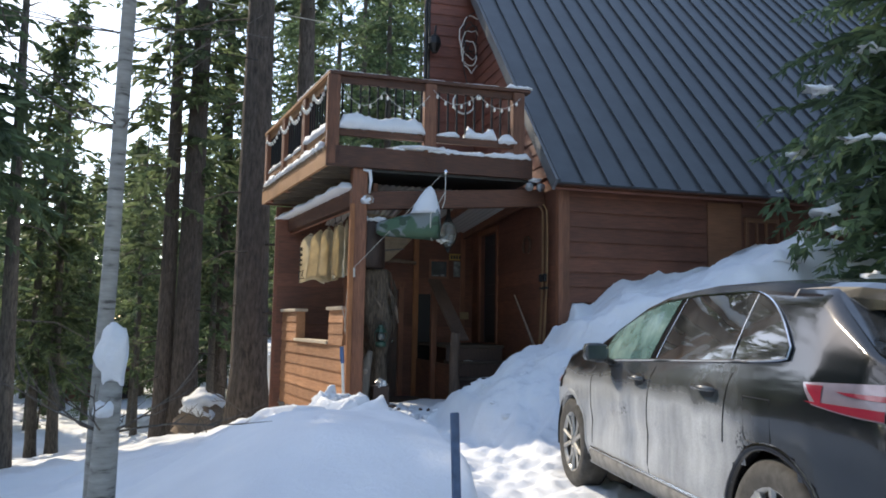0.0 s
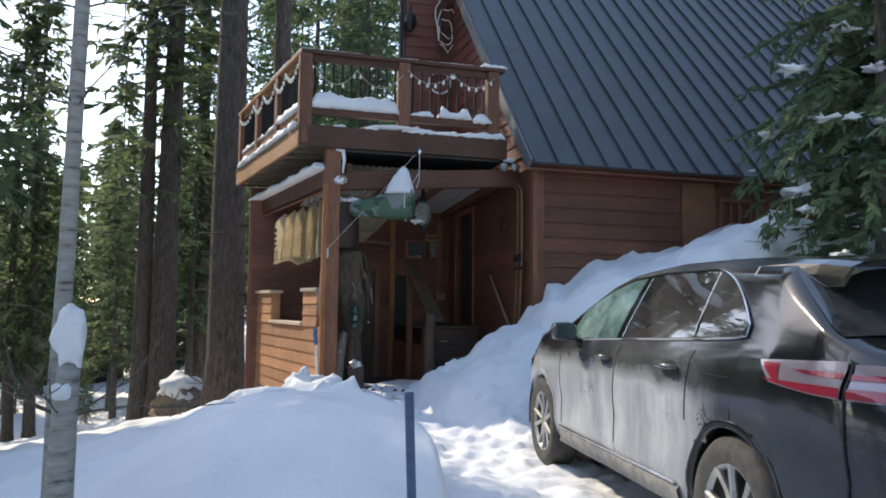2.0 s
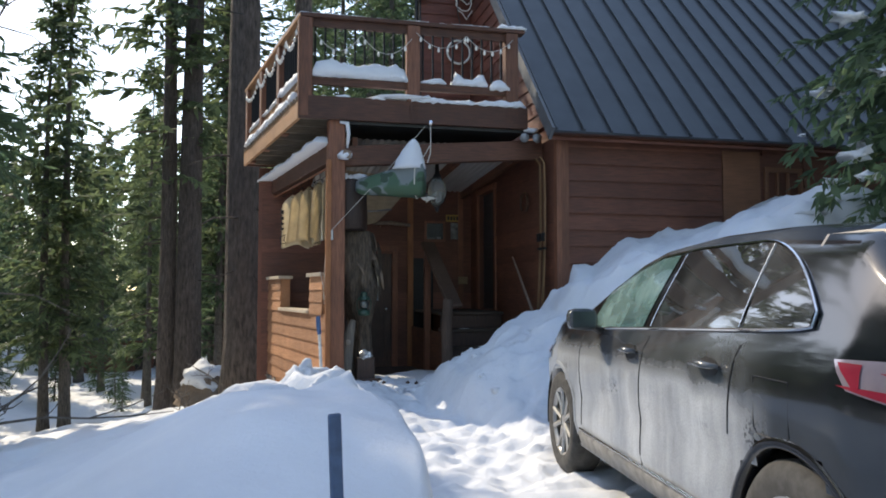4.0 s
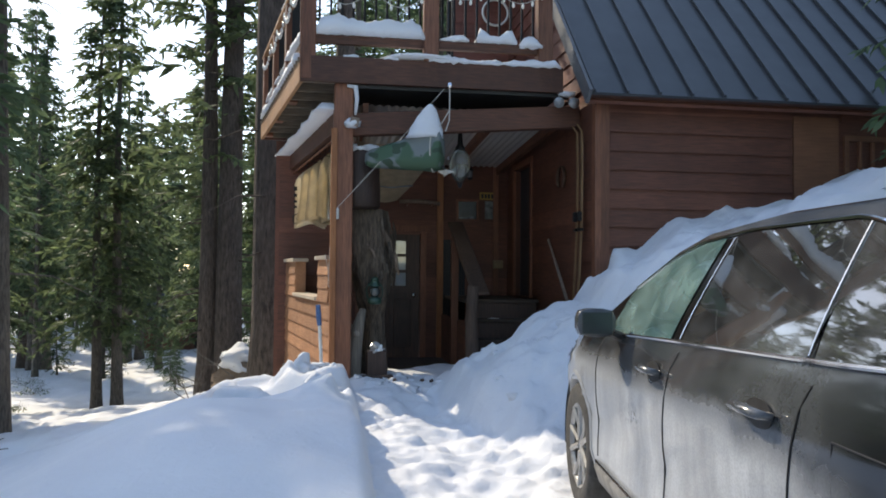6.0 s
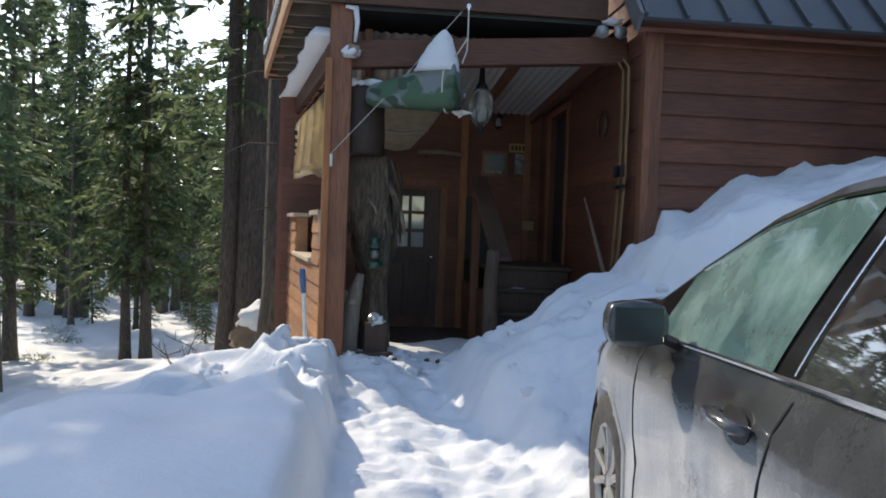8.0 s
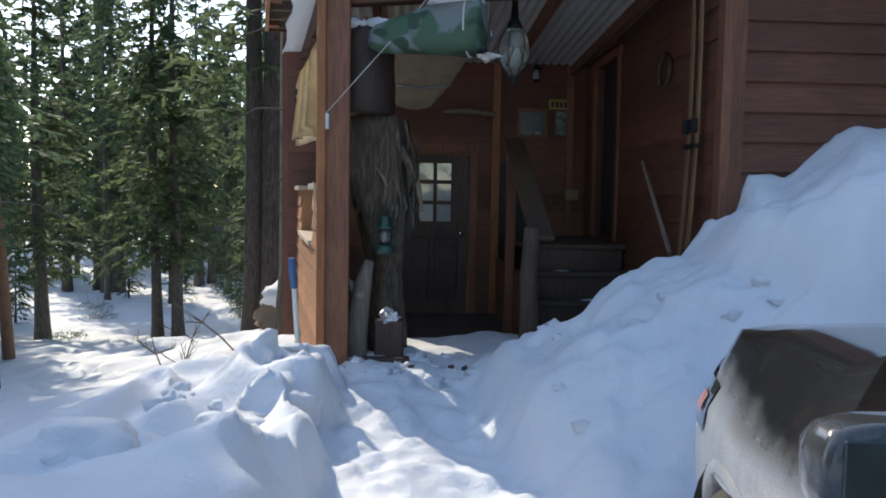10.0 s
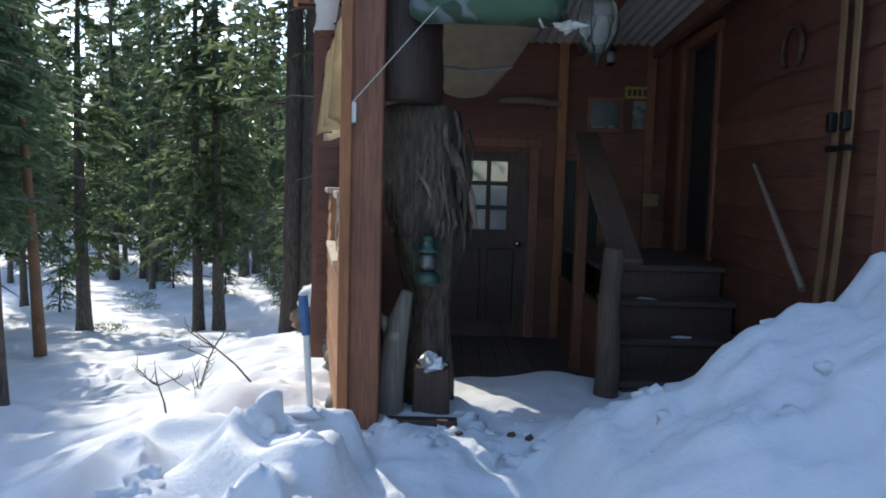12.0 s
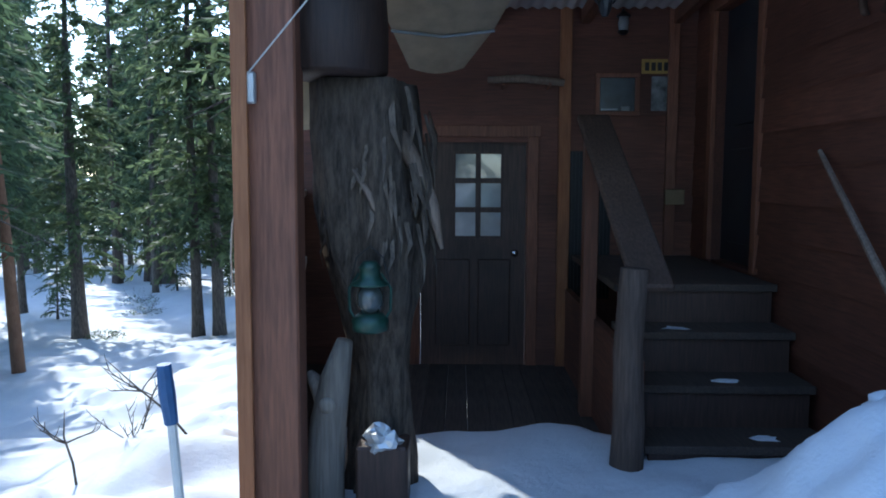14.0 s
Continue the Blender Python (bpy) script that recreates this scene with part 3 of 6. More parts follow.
# ---- the parked car ----
def car_paint():
    m, nt, bsdf = nodes_of("car_paint_black_dusty")
    n = noise_tex(nt, 3.0, 6, (1, 1, 0.55), 0.62)
    streak = noise_tex(nt, 9.0, 4, (1, 1, 0.16), 0.6)
    tc = nt.nodes.new("ShaderNodeTexCoord")
    sp = nt.nodes.new("ShaderNodeSeparateXYZ")
    link(nt, tc.outputs["Object"], sp.inputs[0])

    def span(src, a, b, lo, hi):
        r = nt.nodes.new("ShaderNodeMapRange")
        r.inputs["From Min"].default_value, r.inputs["From Max"].default_value = a, b
        r.inputs["To Min"].default_value, r.inputs["To Max"].default_value = lo, hi
        link(nt, src, r.inputs[0])
        return r.outputs[0]

    def calc(op, a, b):
        r = nt.nodes.new("ShaderNodeMath")
        r.operation = op
        for k, v in enumerate((a, b)):
            if isinstance(v, float):
                r.inputs[k].default_value = v
            else:
                link(nt, v, r.inputs[k])
        return r.outputs[0]

    # road dust thrown up from below: dense under the crease of the doors, thin on the tail
    low = span(calc("ADD", sp.outputs["Z"], calc("ADD", calc("MULTIPLY", streak, 0.10), calc("MULTIPLY", n, 0.24))), 1.13, 1.01, 0.03, 1.0)
    tail = span(sp.outputs["Y"], -1.35, -0.95, 0.04, 1.0)
    body = calc("MULTIPLY", calc("MULTIPLY", low, tail), calc("MULTIPLY", span(streak, 0.36, 0.64, 0.62, 0.9), span(n, 0.34, 0.62, 0.66, 1.0)))
    film = calc("MULTIPLY", calc("MULTIPLY", span(n, 0.35, 0.72, 0.05, 0.20), span(sp.outputs["Y"], 0.7, 1.1, 1.0, 0.15)), tail)
    # a band of dark wet spatter across the doors
    band = calc("MULTIPLY", span(sp.outputs["Z"], 0.66, 0.72, 0.0, 1.0), span(sp.outputs["Z"], 0.82, 0.76, 0.0, 1.0))
    fleck = calc("MULTIPLY", span(noise_tex(nt, 55, 3), 0.50, 0.58, 0.0, 1.0), span(noise_tex(nt, 2.6, 2), 0.48, 0.60, 0.0, 0.75))
    body = calc("MULTIPLY", body, calc("SUBTRACT", 1.0, calc("MULTIPLY", band, fleck)))
    mask = calc("MAXIMUM", body, film)
    speck = noise_tex(nt, 140, 3)
    # real dust, made paler so it also carries sky reflection and haze
    dust_and_haze = ramp(nt, speck, [(0.4, (0.45, 0.475, 0.50)), (0.6, (0.54, 0.565, 0.59))])
    link(nt, mix(nt, mask, (0.009, 0.011, 0.013), dust_and_haze), bsdf.inputs["Base Color"])
    rough = nt.nodes.new("ShaderNodeMapRange")
    rough.inputs["To Min"].default_value, rough.inputs["To Max"].default_value = 0.10, 0.72
    link(nt, mask, rough.inputs[0])
    link(nt, rough.outputs[0], bsdf.inputs["Roughness"])
    bsdf.inputs["Coat Weight"].default_value = 0.5
    bsdf.inputs["Coat Roughness"].default_value = 0.06
    return m


paint = car_paint()
gloss_black = plain("gloss_black", (0.010, 0.010, 0.011), 0.12, 0, 0.2, 9, 0.0)


def pane_mat(name, tint, rough):
    m, nt, bsdf = nodes_of(name)
    n = noise_tex(nt, 3.0, 6, rough=0.65)
    link(nt, ramp(nt, n, [(0.42, tint[0]), (0.72, tint[1])]), bsdf.inputs["Base Color"])
    r = ramp(nt, n, [(0.45, (rough,) * 3), (0.8, (rough + 0.15,) * 3)])
    link(nt, r, bsdf.inputs["Roughness"])
    bsdf.inputs["IOR"].default_value = 1.6
    bsdf.inputs["Coat Weight"].default_value = 1.0
    bsdf.inputs["Coat Roughness"].default_value = 0.02
    return m


# misted green glass, its tint raised further to carry bright haze
glass_front = pane_mat("car_glass_mist_haze_green", ((0.08, 0.155, 0.148), (0.27, 0.41, 0.385)), 0.12)
glass_dark = pane_mat("car_glass_dark", ((0.020, 0.022, 0.023), (0.095, 0.098, 0.098)), 0.02)
chrome = plain("chrome_trim", (0.62, 0.63, 0.65), 0.16, 1.0, 0.08, 20, 0.02)
black_plastic = plain("black_plastic", (0.02, 0.02, 0.021), 0.55, 0, 0.5, 30, 0.15)
rubber = plain("tyre_rubber_dusty", (0.055, 0.053, 0.05), 0.9, 0, 0.4, 18, 0.4)
alloy = plain("alloy_dusty", (0.42, 0.41, 0.39), 0.42, 0.75, 0.15, 16, 0.1)
lamp_red = plain("lamp_red", (0.30, 0.025, 0.045), 0.12, 0, 0.1, 9, 0.0, 1.0)
lamp_amber = plain("lamp_amber", (0.55, 0.16, 0.03), 0.2, 0, 0.1, 9, 0.0, 1.0)
lamp_clear = plain("lamp_clear", (0.30, 0.25, 0.28), 0.15, 0.2, 0.1, 9, 0.0, 1.0)

car = thing("car", (4.48, 4.29, 0.375), -7.5, "dusty black crossover car parked on packed snow", "car")
WHEELS = (1.47, -1.42)
TOP = ([-2.41, -2.39, -2.33, -2.24, -2.10, -1.98, -1.62, -1.0, -0.4, 0.05, 0.35, 0.7, 1.08, 1.18, 1.6, 2.0, 2.22, 2.36, 2.40],
       [0.70, 0.93, 1.05, 1.10, 1.14, 1.19, 1.49, 1.54, 1.545, 1.52, 1.455, 1.32, 1.13, 1.12, 1.11, 1.05, 0.95, 0.78, 0.62])


def half_width(y):
    return float(np.interp(y, [-2.41, -2.35, -2.12, -1.7, -0.8, 0.6, 1.5, 1.95, 2.2, 2.36, 2.40], [0.70, 0.83, 0.91, 0.945, 0.955, 0.955, 0.95, 0.90, 0.80, 0.62, 0.50]))


def body_point(y, j):
    """Half cross-section, j from 0 (sill) to 16 (centre line of the roof)."""
    p, top = half_width(y), float(np.interp(y, *TOP))
    belt = min(float(np.interp(y, [-2.4, -1.5, 0.6, 1.2, 2.4], [1.13, 1.12, 1.03, 1.00, 0.80])), top - 0.07)
    sill = float(np.interp(y, [-2.41, -2.2, -1.9, 1.9, 2.2, 2.40], [0.55, 0.36, 0.27, 0.25, 0.28, 0.42]))
    if j <= 9:
        t = j / 9
        z = sill + (belt - sill) * t
        x = p - 0.055 * max(0, 0.25 - t) / 0.25 - 0.018 * math.exp(-((t - 0.42) / 0.12) ** 2) - 0.05 * max(0, t - 0.86) / 0.14
        return Vector((x, y, z))
    t = (j - 9) / 7
    edge_z = top - 0.055 * min(1, (top - belt) / 0.3)
    lean = 0.45 * (edge_z - belt)
    if j <= 13:
        u = (j - 9) / 4
        return Vector((p - 0.05 - lean * (u ** 1.15), y, belt + (edge_z - belt) * u))
    u = (j - 13) / 3
    x1 = p - 0.05 - lean
    return Vector((x1 * math.cos(u * math.pi / 2), y, edge_z + (top - edge_z) * math.sin(u * math.pi / 2)))


def side_point(y, f, off=0.0):
    """A place on the left flank above the belt: f from 0 (belt) to 1 (roof edge)."""
    a, b = body_point(y, 9), body_point(y, 13)
    q = a.lerp(b, f)
    u = f
    q.x = a.x + (b.x - a.x) * (u ** 1.15)
    n = Vector((b.z - a.z, 0, a.x - b.x)).normalized()
    q += n * off
    return q


def flank_point(y, z, off=0.0):
    pts = [body_point(y, j) for j in range(10)]
    x = float(np.interp(z, [q.z for q in pts], [q.x for q in pts]))
    return Vector((x + off, y, z))


ys_car = sorted({round(v, 3) for v in list(np.linspace(-2.33, 2.34, 118)) + [-2.41, -2.39, -2.36, 2.37, 2.40]})
bm = bmesh.new()
rings = []
for y in ys_car:
    half = [body_point(y, j) for j in range(17)]
    ring = [bm.verts.new(q) for q in half] + [bm.verts.new((-q.x, q.y, q.z)) for q in half[-2::-1]]
    rings.append(ring)
for a, b in zip(rings, rings[1:]):
    for k in range(len(a) - 1):
        c = (a[k].co + a[k + 1].co + b[k].co + b[k + 1].co) / 4
        if any((c.y - w) ** 2 + (c.z - 0.36) ** 2 < 0.388 ** 2 for w in WHEELS) and abs(c.x) > 0.6:
            continue
        bm.faces.new((a[k], b[k], b[k + 1], a[k + 1]))
bm.faces.new(rings[0])
bm.faces.new(rings[-1][::-1])
for v in [v for v in bm.verts if not v.link_faces]:
    bm.verts.remove(v)
part("body", bm, paint, car, smooth=True)
part("underbody", cube(-0.8, 0.8, -2.2, 2.2, 0.24, 0.5), black_plastic, car)


def patch(rows, thick=0.004):
    """A thin shell over rows of points, mirrored nowhere."""
    b = bmesh.new()
    g = [[b.verts.new(q) for q in r] for r in rows]
    for a, c in zip(g, g[1:]):
        for k in range(len(a) - 1):
            b.faces.new((a[k], a[k + 1], c[k + 1], c[k]))
    return b


def flip(q):
    return Vector((-q.x, q.y, q.z))


def f_top(y):
    k = min(1.0, max(0.0, (-0.98 - y) / 0.56))
    return 0.10 + 0.80 * (1 - k ** 2.3) - 0.02 * max(0.0, y - 0.1)


def f_bottom(y):
    return float(np.interp(y, [-1.54, -1.46, -1.38, -1.2, 1.1], [0.09, 0.06, 0.05, 0.04, 0.04]))


# side windows: front, rear, quarter; a chrome line round all three
for sgn, side in ((-1, "left"), (1, "right")):
    fit_side = flip if sgn < 0 else (lambda q: q)
    band = [[fit_side(side_point(y, f_bottom(y) - 0.02 + (f_top(y) - f_bottom(y) + 0.04) * k / 6, 0.003)) for k in range(7)] for y in np.linspace(-1.51, 0.98, 40)]
    part("pillar_band", patch(band), gloss_black, car, smooth=True)
    for nm, y0, y1, slant, mt, lab in (("front_window", 0.86, -0.05, 0.12, glass_front, "misted greenish front window with haze put into its colour"), ("rear_window", -0.17, -1.03, 0.10, glass_dark, "dark tinted rear side window"), ("quarter_window", -1.07, -1.49, 0.0, glass_dark, "dark quarter window")):
        rows = []
        for i in range(19):
            s = i / 18
            row = []
            for k in range(9):
                f = k / 8
                y = y0 + (y1 - y0) * s - slant * f
                ff = f_bottom(y) + (f_top(y) - f_bottom(y)) * f
                row.append(fit_side(side_point(y, ff, 0.007)))
            rows.append(row)
        part(nm, patch(rows), mt, car, lab, True)
    line = [fit_side(side_point(y, f_bottom(y) - 0.015, 0.008)) for y in np.linspace(0.98, -1.51, 40)]
    line += [fit_side(side_point(y, f_top(y) + 0.02, 0.008)) for y in np.linspace(-1.51, 0.70, 40)]
    part("window_trim", rod(line, 0.0065, 6), chrome, car, "bright chrome window surround")
    for nm, yy, z0, z1, bend in (("door_seam", 0.93, 0.42, 0.99, 0.05), ("door_seam", -0.10, 0.40, 1.04, 0.10), ("door_seam", -1.02, 0.72, 1.06, 0.02)):
        pts = []
        for i in range(12):
            t = i / 11
            z = z0 + (z1 - z0) * t
            y = yy + bend * math.sin(t * math.pi) * 0.4 - (0.07 * t if yy < 0.5 else 0)
            pts.append(fit_side(flank_point(y, z, 0.001)))
        part(nm, rod(pts, 0.0032, 5), black_metal, car)
    for w in WHEELS:
        rows = []
        for a in np.linspace(-0.12, math.pi + 0.12, 26):
            c, s = math.cos(a), math.sin(a)
            pts = [flank_point(w + r * c, max(0.27, 0.36 + r * s), o) for r, o in ((0.378, -0.06), (0.378, 0.004), (0.386, 0.007), (0.406, 0.006), (0.414, 0.001))]
            rows.append([fit_side(q) for q in pts])
        part("arch_trim", patch(rows), paint if w > 0 else gloss_black, car, "wheel-arch moulding", True)
        lin = []
        for a in np.linspace(-0.2, math.pi + 0.2, 20):
            lin.append([fit_side(Vector((x, w + 0.41 * math.cos(a), 0.36 + 0.41 * math.sin(a)))) for x in (0.93, 0.55)])
        part("wheel_well", patch(lin), black_plastic, car)
        part("well_back", lathe(bmesh.new(), [(0.44, 0.0), (0.44, 0.02)], 20, pose(sgn * 0.56, w, 0.375, 0, 90, 0)), black_plastic, car)
    sillrow = [[fit_side(flank_point(y, z, o)) for z, o in ((0.26, 0.0), (0.28, 0.022), (0.36, 0.026), (0.385, 0.002))] for y in np.linspace(0.98, -0.93, 24)]
    part("rocker_panel", patch(sillrow), plain("rocker_dusty", (0.20, 0.195, 0.185), 0.75, 0, 0.3, 14, 0.2), car, "dusty black rocker moulding", True)
    part("rocker_trim", rod([fit_side(flank_point(y, 0.392, 0.012)) for y in np.linspace(0.95, -0.9, 16)], 0.010, 6), chrome, car, "bright rocker strip")
    for y, z in ((0.03, 0.955), (-0.87, 0.965)):
        h = part("door_handle", rod([fit_side(flank_point(y + d, z + e, o)) for d, e, o in ((0.10, 0.0, 0.008), (0.075, 0.003, 0.036), (0.0, 0.006, 0.044), (-0.075, 0.003, 0.036), (-0.10, 0.0, 0.008))], [0.012, 0.017, 0.019, 0.017, 0.012], 10, 0.8), paint, car, "glossy black door handle", True)
        cupm = bmesh.new()
        c = fit_side(flank_point(y - 0.01, z - 0.005, 0.002))
        lathe(cupm, [(0.001, 0.0), (0.062, 0.0), (0.062, 0.003)], 18, Matrix.Translation(c) @ pose(0, 0, 0, 0, sgn * 90, 0) @ Matrix.Diagonal((0.62, 1.25, 1, 1)))
        part("handle_cup", cupm, black_plastic, car)
    # mirror
    mc = Vector((1.05, 0.585, 1.095))
    mir = bmesh.new()
    made = bmesh.ops.create_cube(mir, size=1.0)["verts"]
    bmesh.ops.subdivide_edges(mir, edges=mir.edges[:], cuts=5, use_grid_fill=True)
    for v in mir.verts:
        u = v.co * 2
        r = 1 - 0.36 * max(0, abs(u.x) - 0.35) * max(0, abs(u.z) - 0.35)
        fwd = 1 - 0.35 * max(0, u.y)
        v.co = Vector((u.x * 0.084 * r * fwd, u.y * 0.062 * r, u.z * 0.062 * r * fwd))
    bmesh.ops.transform(mir, matrix=Matrix.Translation((sgn * mc.x, mc.y, mc.z)) @ pose(0, 0, 0, 0, 0, -sgn * 6), verts=mir.verts)
    mo = part("mirror", mir, paint, car, "black door mirror", True)
    part("mirror_face", cube(-0.070, 0.070, -0.067, -0.062, -0.048, 0.048, Matrix.Translation((sgn * mc.x, mc.y, mc.z)) @ pose(0, 0, 0, 0, 0, -sgn * 6), 0.002), plain("mirror_glass", (0.07, 0.085, 0.085), 0.2, 0.6, 0.3, 5, 0), mo, "dusty mirror glass")
    part("mirror_foot", rod([(sgn * 0.965, 0.61, 1.05), (sgn * 0.90, 0.64, 1.02)], [0.035, 0.04], 8, 0.6), black_plastic, mo)
    # fuel flap and rear lamp on the flank
    if sgn < 0:
        flap = [fit_side(flank_point(-1.33 + 0.11 * cx, 0.86 + 0.10 * cz, 0.001)) for cx, cz in ((1, 1), (1, -0.8), (0.8, -1), (-0.8, -1), (-1, -0.8), (-1, 1), (1, 1))]
        part("fuel_flap_seam", rod(flap, 0.0028, 5), black_metal, car)
    for nm, zz0, zz1, y0, y1, mt, off, lab in (
            ("tail_lamp", 0.945, 1.078, -1.70, -2.12, lamp_clear, 0.010, "pale clear rear lamp"),
            ("lamp_band", 0.951, 0.986, -1.73, -2.12, lamp_red, 0.014, "red lower lamp band"),
            ("lamp_block", 0.962, 1.052, -1.725, -1.80, lamp_red, 0.014, "red lamp corner"),
            ("lamp_bar", 1.016, 1.036, -1.90, -2.12, lamp_red, 0.014, "thin red lamp bar")):
        rows = []
        for i in range(16):
            t = i / 15
            y = y0 + (y1 - y0) * t
            rise = 0.028 * max(0.0, 1 - (-1.70 - y) / 0.42) ** 2
            lo, hi = zz0 + rise, zz1 - 0.02 * (1 - t) * (nm == "tail_lamp")
            rows.append([fit_side(flank_point(y + 0.07 * (k / 5 - 0.6) * (1 - t), lo + (hi - lo) * k / 5, off)) for k in range(6)])
        part(nm, patch(rows), mt, car, lab, True)

    for nm, zz0, zz1, mt, off, lab in (("gate_lamp", 0.945, 1.07, lamp_clear, 0.010, "pale lamp on the tailgate corner"), ("lamp_band", 0.951, 0.986, lamp_red, 0.014, "red lower lamp band"), ("lamp_bar", 1.016, 1.036, lamp_red, 0.014, "thin red lamp bar")):
        part(nm, patch([[fit_side(flank_point(y, zz0 + (zz1 - zz0) * k / 5, off)) for k in range(6)] for y in np.linspace(-2.145, -2.36, 10)]), mt, car, lab, True)
    part("gate_seam", rod([fit_side(flank_point(-2.133, z, 0.004)) for z in np.linspace(0.5, 1.08, 12)], 0.005, 5), black_metal, car)
    for y0, dy in ((-0.155, 0.10), (-1.045, 0.02)):
        part("pillar_strip", rod([fit_side(side_point(y0 - dy * f, 0.05 + 0.84 * f, 0.009)) for f in np.linspace(0, 1, 8)], 0.003, 5), chrome, car, "bright strip beside the door pillar")
    part("headlamp", patch([[fit_side(flank_point(y, 0.76 + 0.13 * k / 5, 0.006)) for k in range(6)] for y in np.linspace(1.80, 2.33, 14)]), glass_dark, car, "dark front lamp", True)
    part("lamp_marker", patch([[fit_side(flank_point(y, 0.80 + 0.05 * k / 3, 0.010)) for k in range(4)] for y in np.linspace(1.86, 1.98, 5)]), lamp_amber, car, "amber side marker", True)

# glass front and back, spoiler, fin
for nm, y0, y1, w, lab in (("windscreen", 1.05, 0.30, 0.93, "dark windscreen"), ("back_window", -1.64, -2.03, 0.97, "dark rear window")):
    rows = []
    for i in range(9):
        y = y0 + (y1 - y0) * i / 8
        up = Vector((0, 0.003 if y > 0 else -0.006, 0.006))
        full = [Vector((q.x * w, q.y, q.z)) + up for q in (body_point(y, j) for j in (13, 14, 15, 16))]
        rows.append(full + [flip(q) for q in full[-2::-1]])
    part(nm, patch(rows), glass_dark, car, lab, True)
# spoiler: a thin blade that carries the roof on over the rear window
sp = bmesh.new()
loops = []
for y, lift, thick in ((-1.42, 0.003, 0.01), (-1.60, 0.006, 0.05), (-1.78, -0.004, 0.055), (-1.93, -0.022, 0.035)):
    base = [body_point(-1.42, j) for j in (12.5, 13, 13.7, 14.4, 15.2, 16)]
    inset = 1.0 - 0.10 * max(0.0, (-1.42 - y)) / 0.5
    up = [Vector((q.x * inset, y + 0.06 * (1 - k / 5), q.z + lift)) for k, q in enumerate(base)]
    up = [flip(q) for q in up] + up[-2::-1]
    low = [q - Vector((0, 0, thick)) for q in up[::-1]]
    loops.append([sp.verts.new(q) for q in up + low])
for a, b in zip(loops, loops[1:]):
    for k in range(len(a)):
        sp.faces.new((a[k], a[(k + 1) % len(a)], b[(k + 1) % len(a)], b[k]))
sp.faces.new(loops[0][::-1])
sp.faces.new(loops[-1])
part("spoiler", sp, paint, car, "black roof spoiler")
fin = bmesh.new()
tube(fin, [(0, -1.26, 1.50), (0, -1.36, 1.57), (0, -1.44, 1.61), (0, -1.46, 1.62)], [0.04, 0.03, 0.014, 0.006], 8, True, 0.5)
part("roof_fin", fin, lamp_clear, car, "pale antenna fin")
part("number_plate", cube(-0.18, 0.18, -2.425, -2.412, 0.80, 0.93, bevel=0.003), lamp_clear, car, "white number plate")
for s in (-1, 1):
    part("tailgate_lamp", cube(s * 0.42 - 0.2, s * 0.42 + 0.2, -2.40, -2.375, 0.99, 1.06, bevel=0.006), lamp_red, car, "red lamp on the tailgate")


def build_wheel(parent, m):
    tyre = lathe(bmesh.new(), [(0.245, -0.105), (0.30, -0.118), (0.345, -0.112), (0.372, -0.085), (0.375, 0.0), (0.372, 0.085), (0.345, 0.112), (0.30, 0.118), (0.245, 0.105)], 40, m, False)
    wheel = part("wheel", tyre, rubber, parent, "dusty winter tyre on an alloy wheel", True)
    bm = bmesh.new()
    lathe(bm, [(0.225, -0.08), (0.242, -0.105), (0.25, -0.104), (0.252, 0.09), (0.22, 0.09)], 40, m, False)
    part("rim", bm, alloy, wheel, smooth=True)
    part("brake_disc", lathe(bmesh.new(), [(0.16, 0.0), (0.16, 0.015)], 28, m), black_metal, wheel)
    part("rim_dark", lathe(bmesh.new(), [(0.24, 0.03), (0.24, 0.035)], 28, m), black_plastic, wheel)
    hub = lathe(bmesh.new(), [(0.06, -0.03), (0.065, -0.07), (0.05, -0.088), (0.03, -0.092)], 20, m)
    part("hub", hub, alloy, wheel, smooth=True)
    for k in range(5):
        for s in (-1, 1):
            a = 2 * math.pi * k / 5 + 0.3
            d, e = Vector((math.cos(a), math.sin(a), 0)), Vector((-math.sin(a), math.cos(a), 0))
            pts = [m @ (d * r + e * (s * w) + Vector((0, 0, z))) for r, w, z in ((0.045, 0.012, -0.08), (0.12, 0.026, -0.078), (0.19, 0.050, -0.085), (0.238, 0.070, -0.088))]
            part("spoke", rod(pts, [0.020, 0.018, 0.018, 0.021], 6, 1.0), alloy, wheel)


for w in WHEELS:
    for sgn in (-1, 1):
        build_wheel(car, pose(sgn * 0.835, w, 0.352, 0, -90 if sgn > 0 else 90, 0) @ Matrix.Scale(0.94, 4))

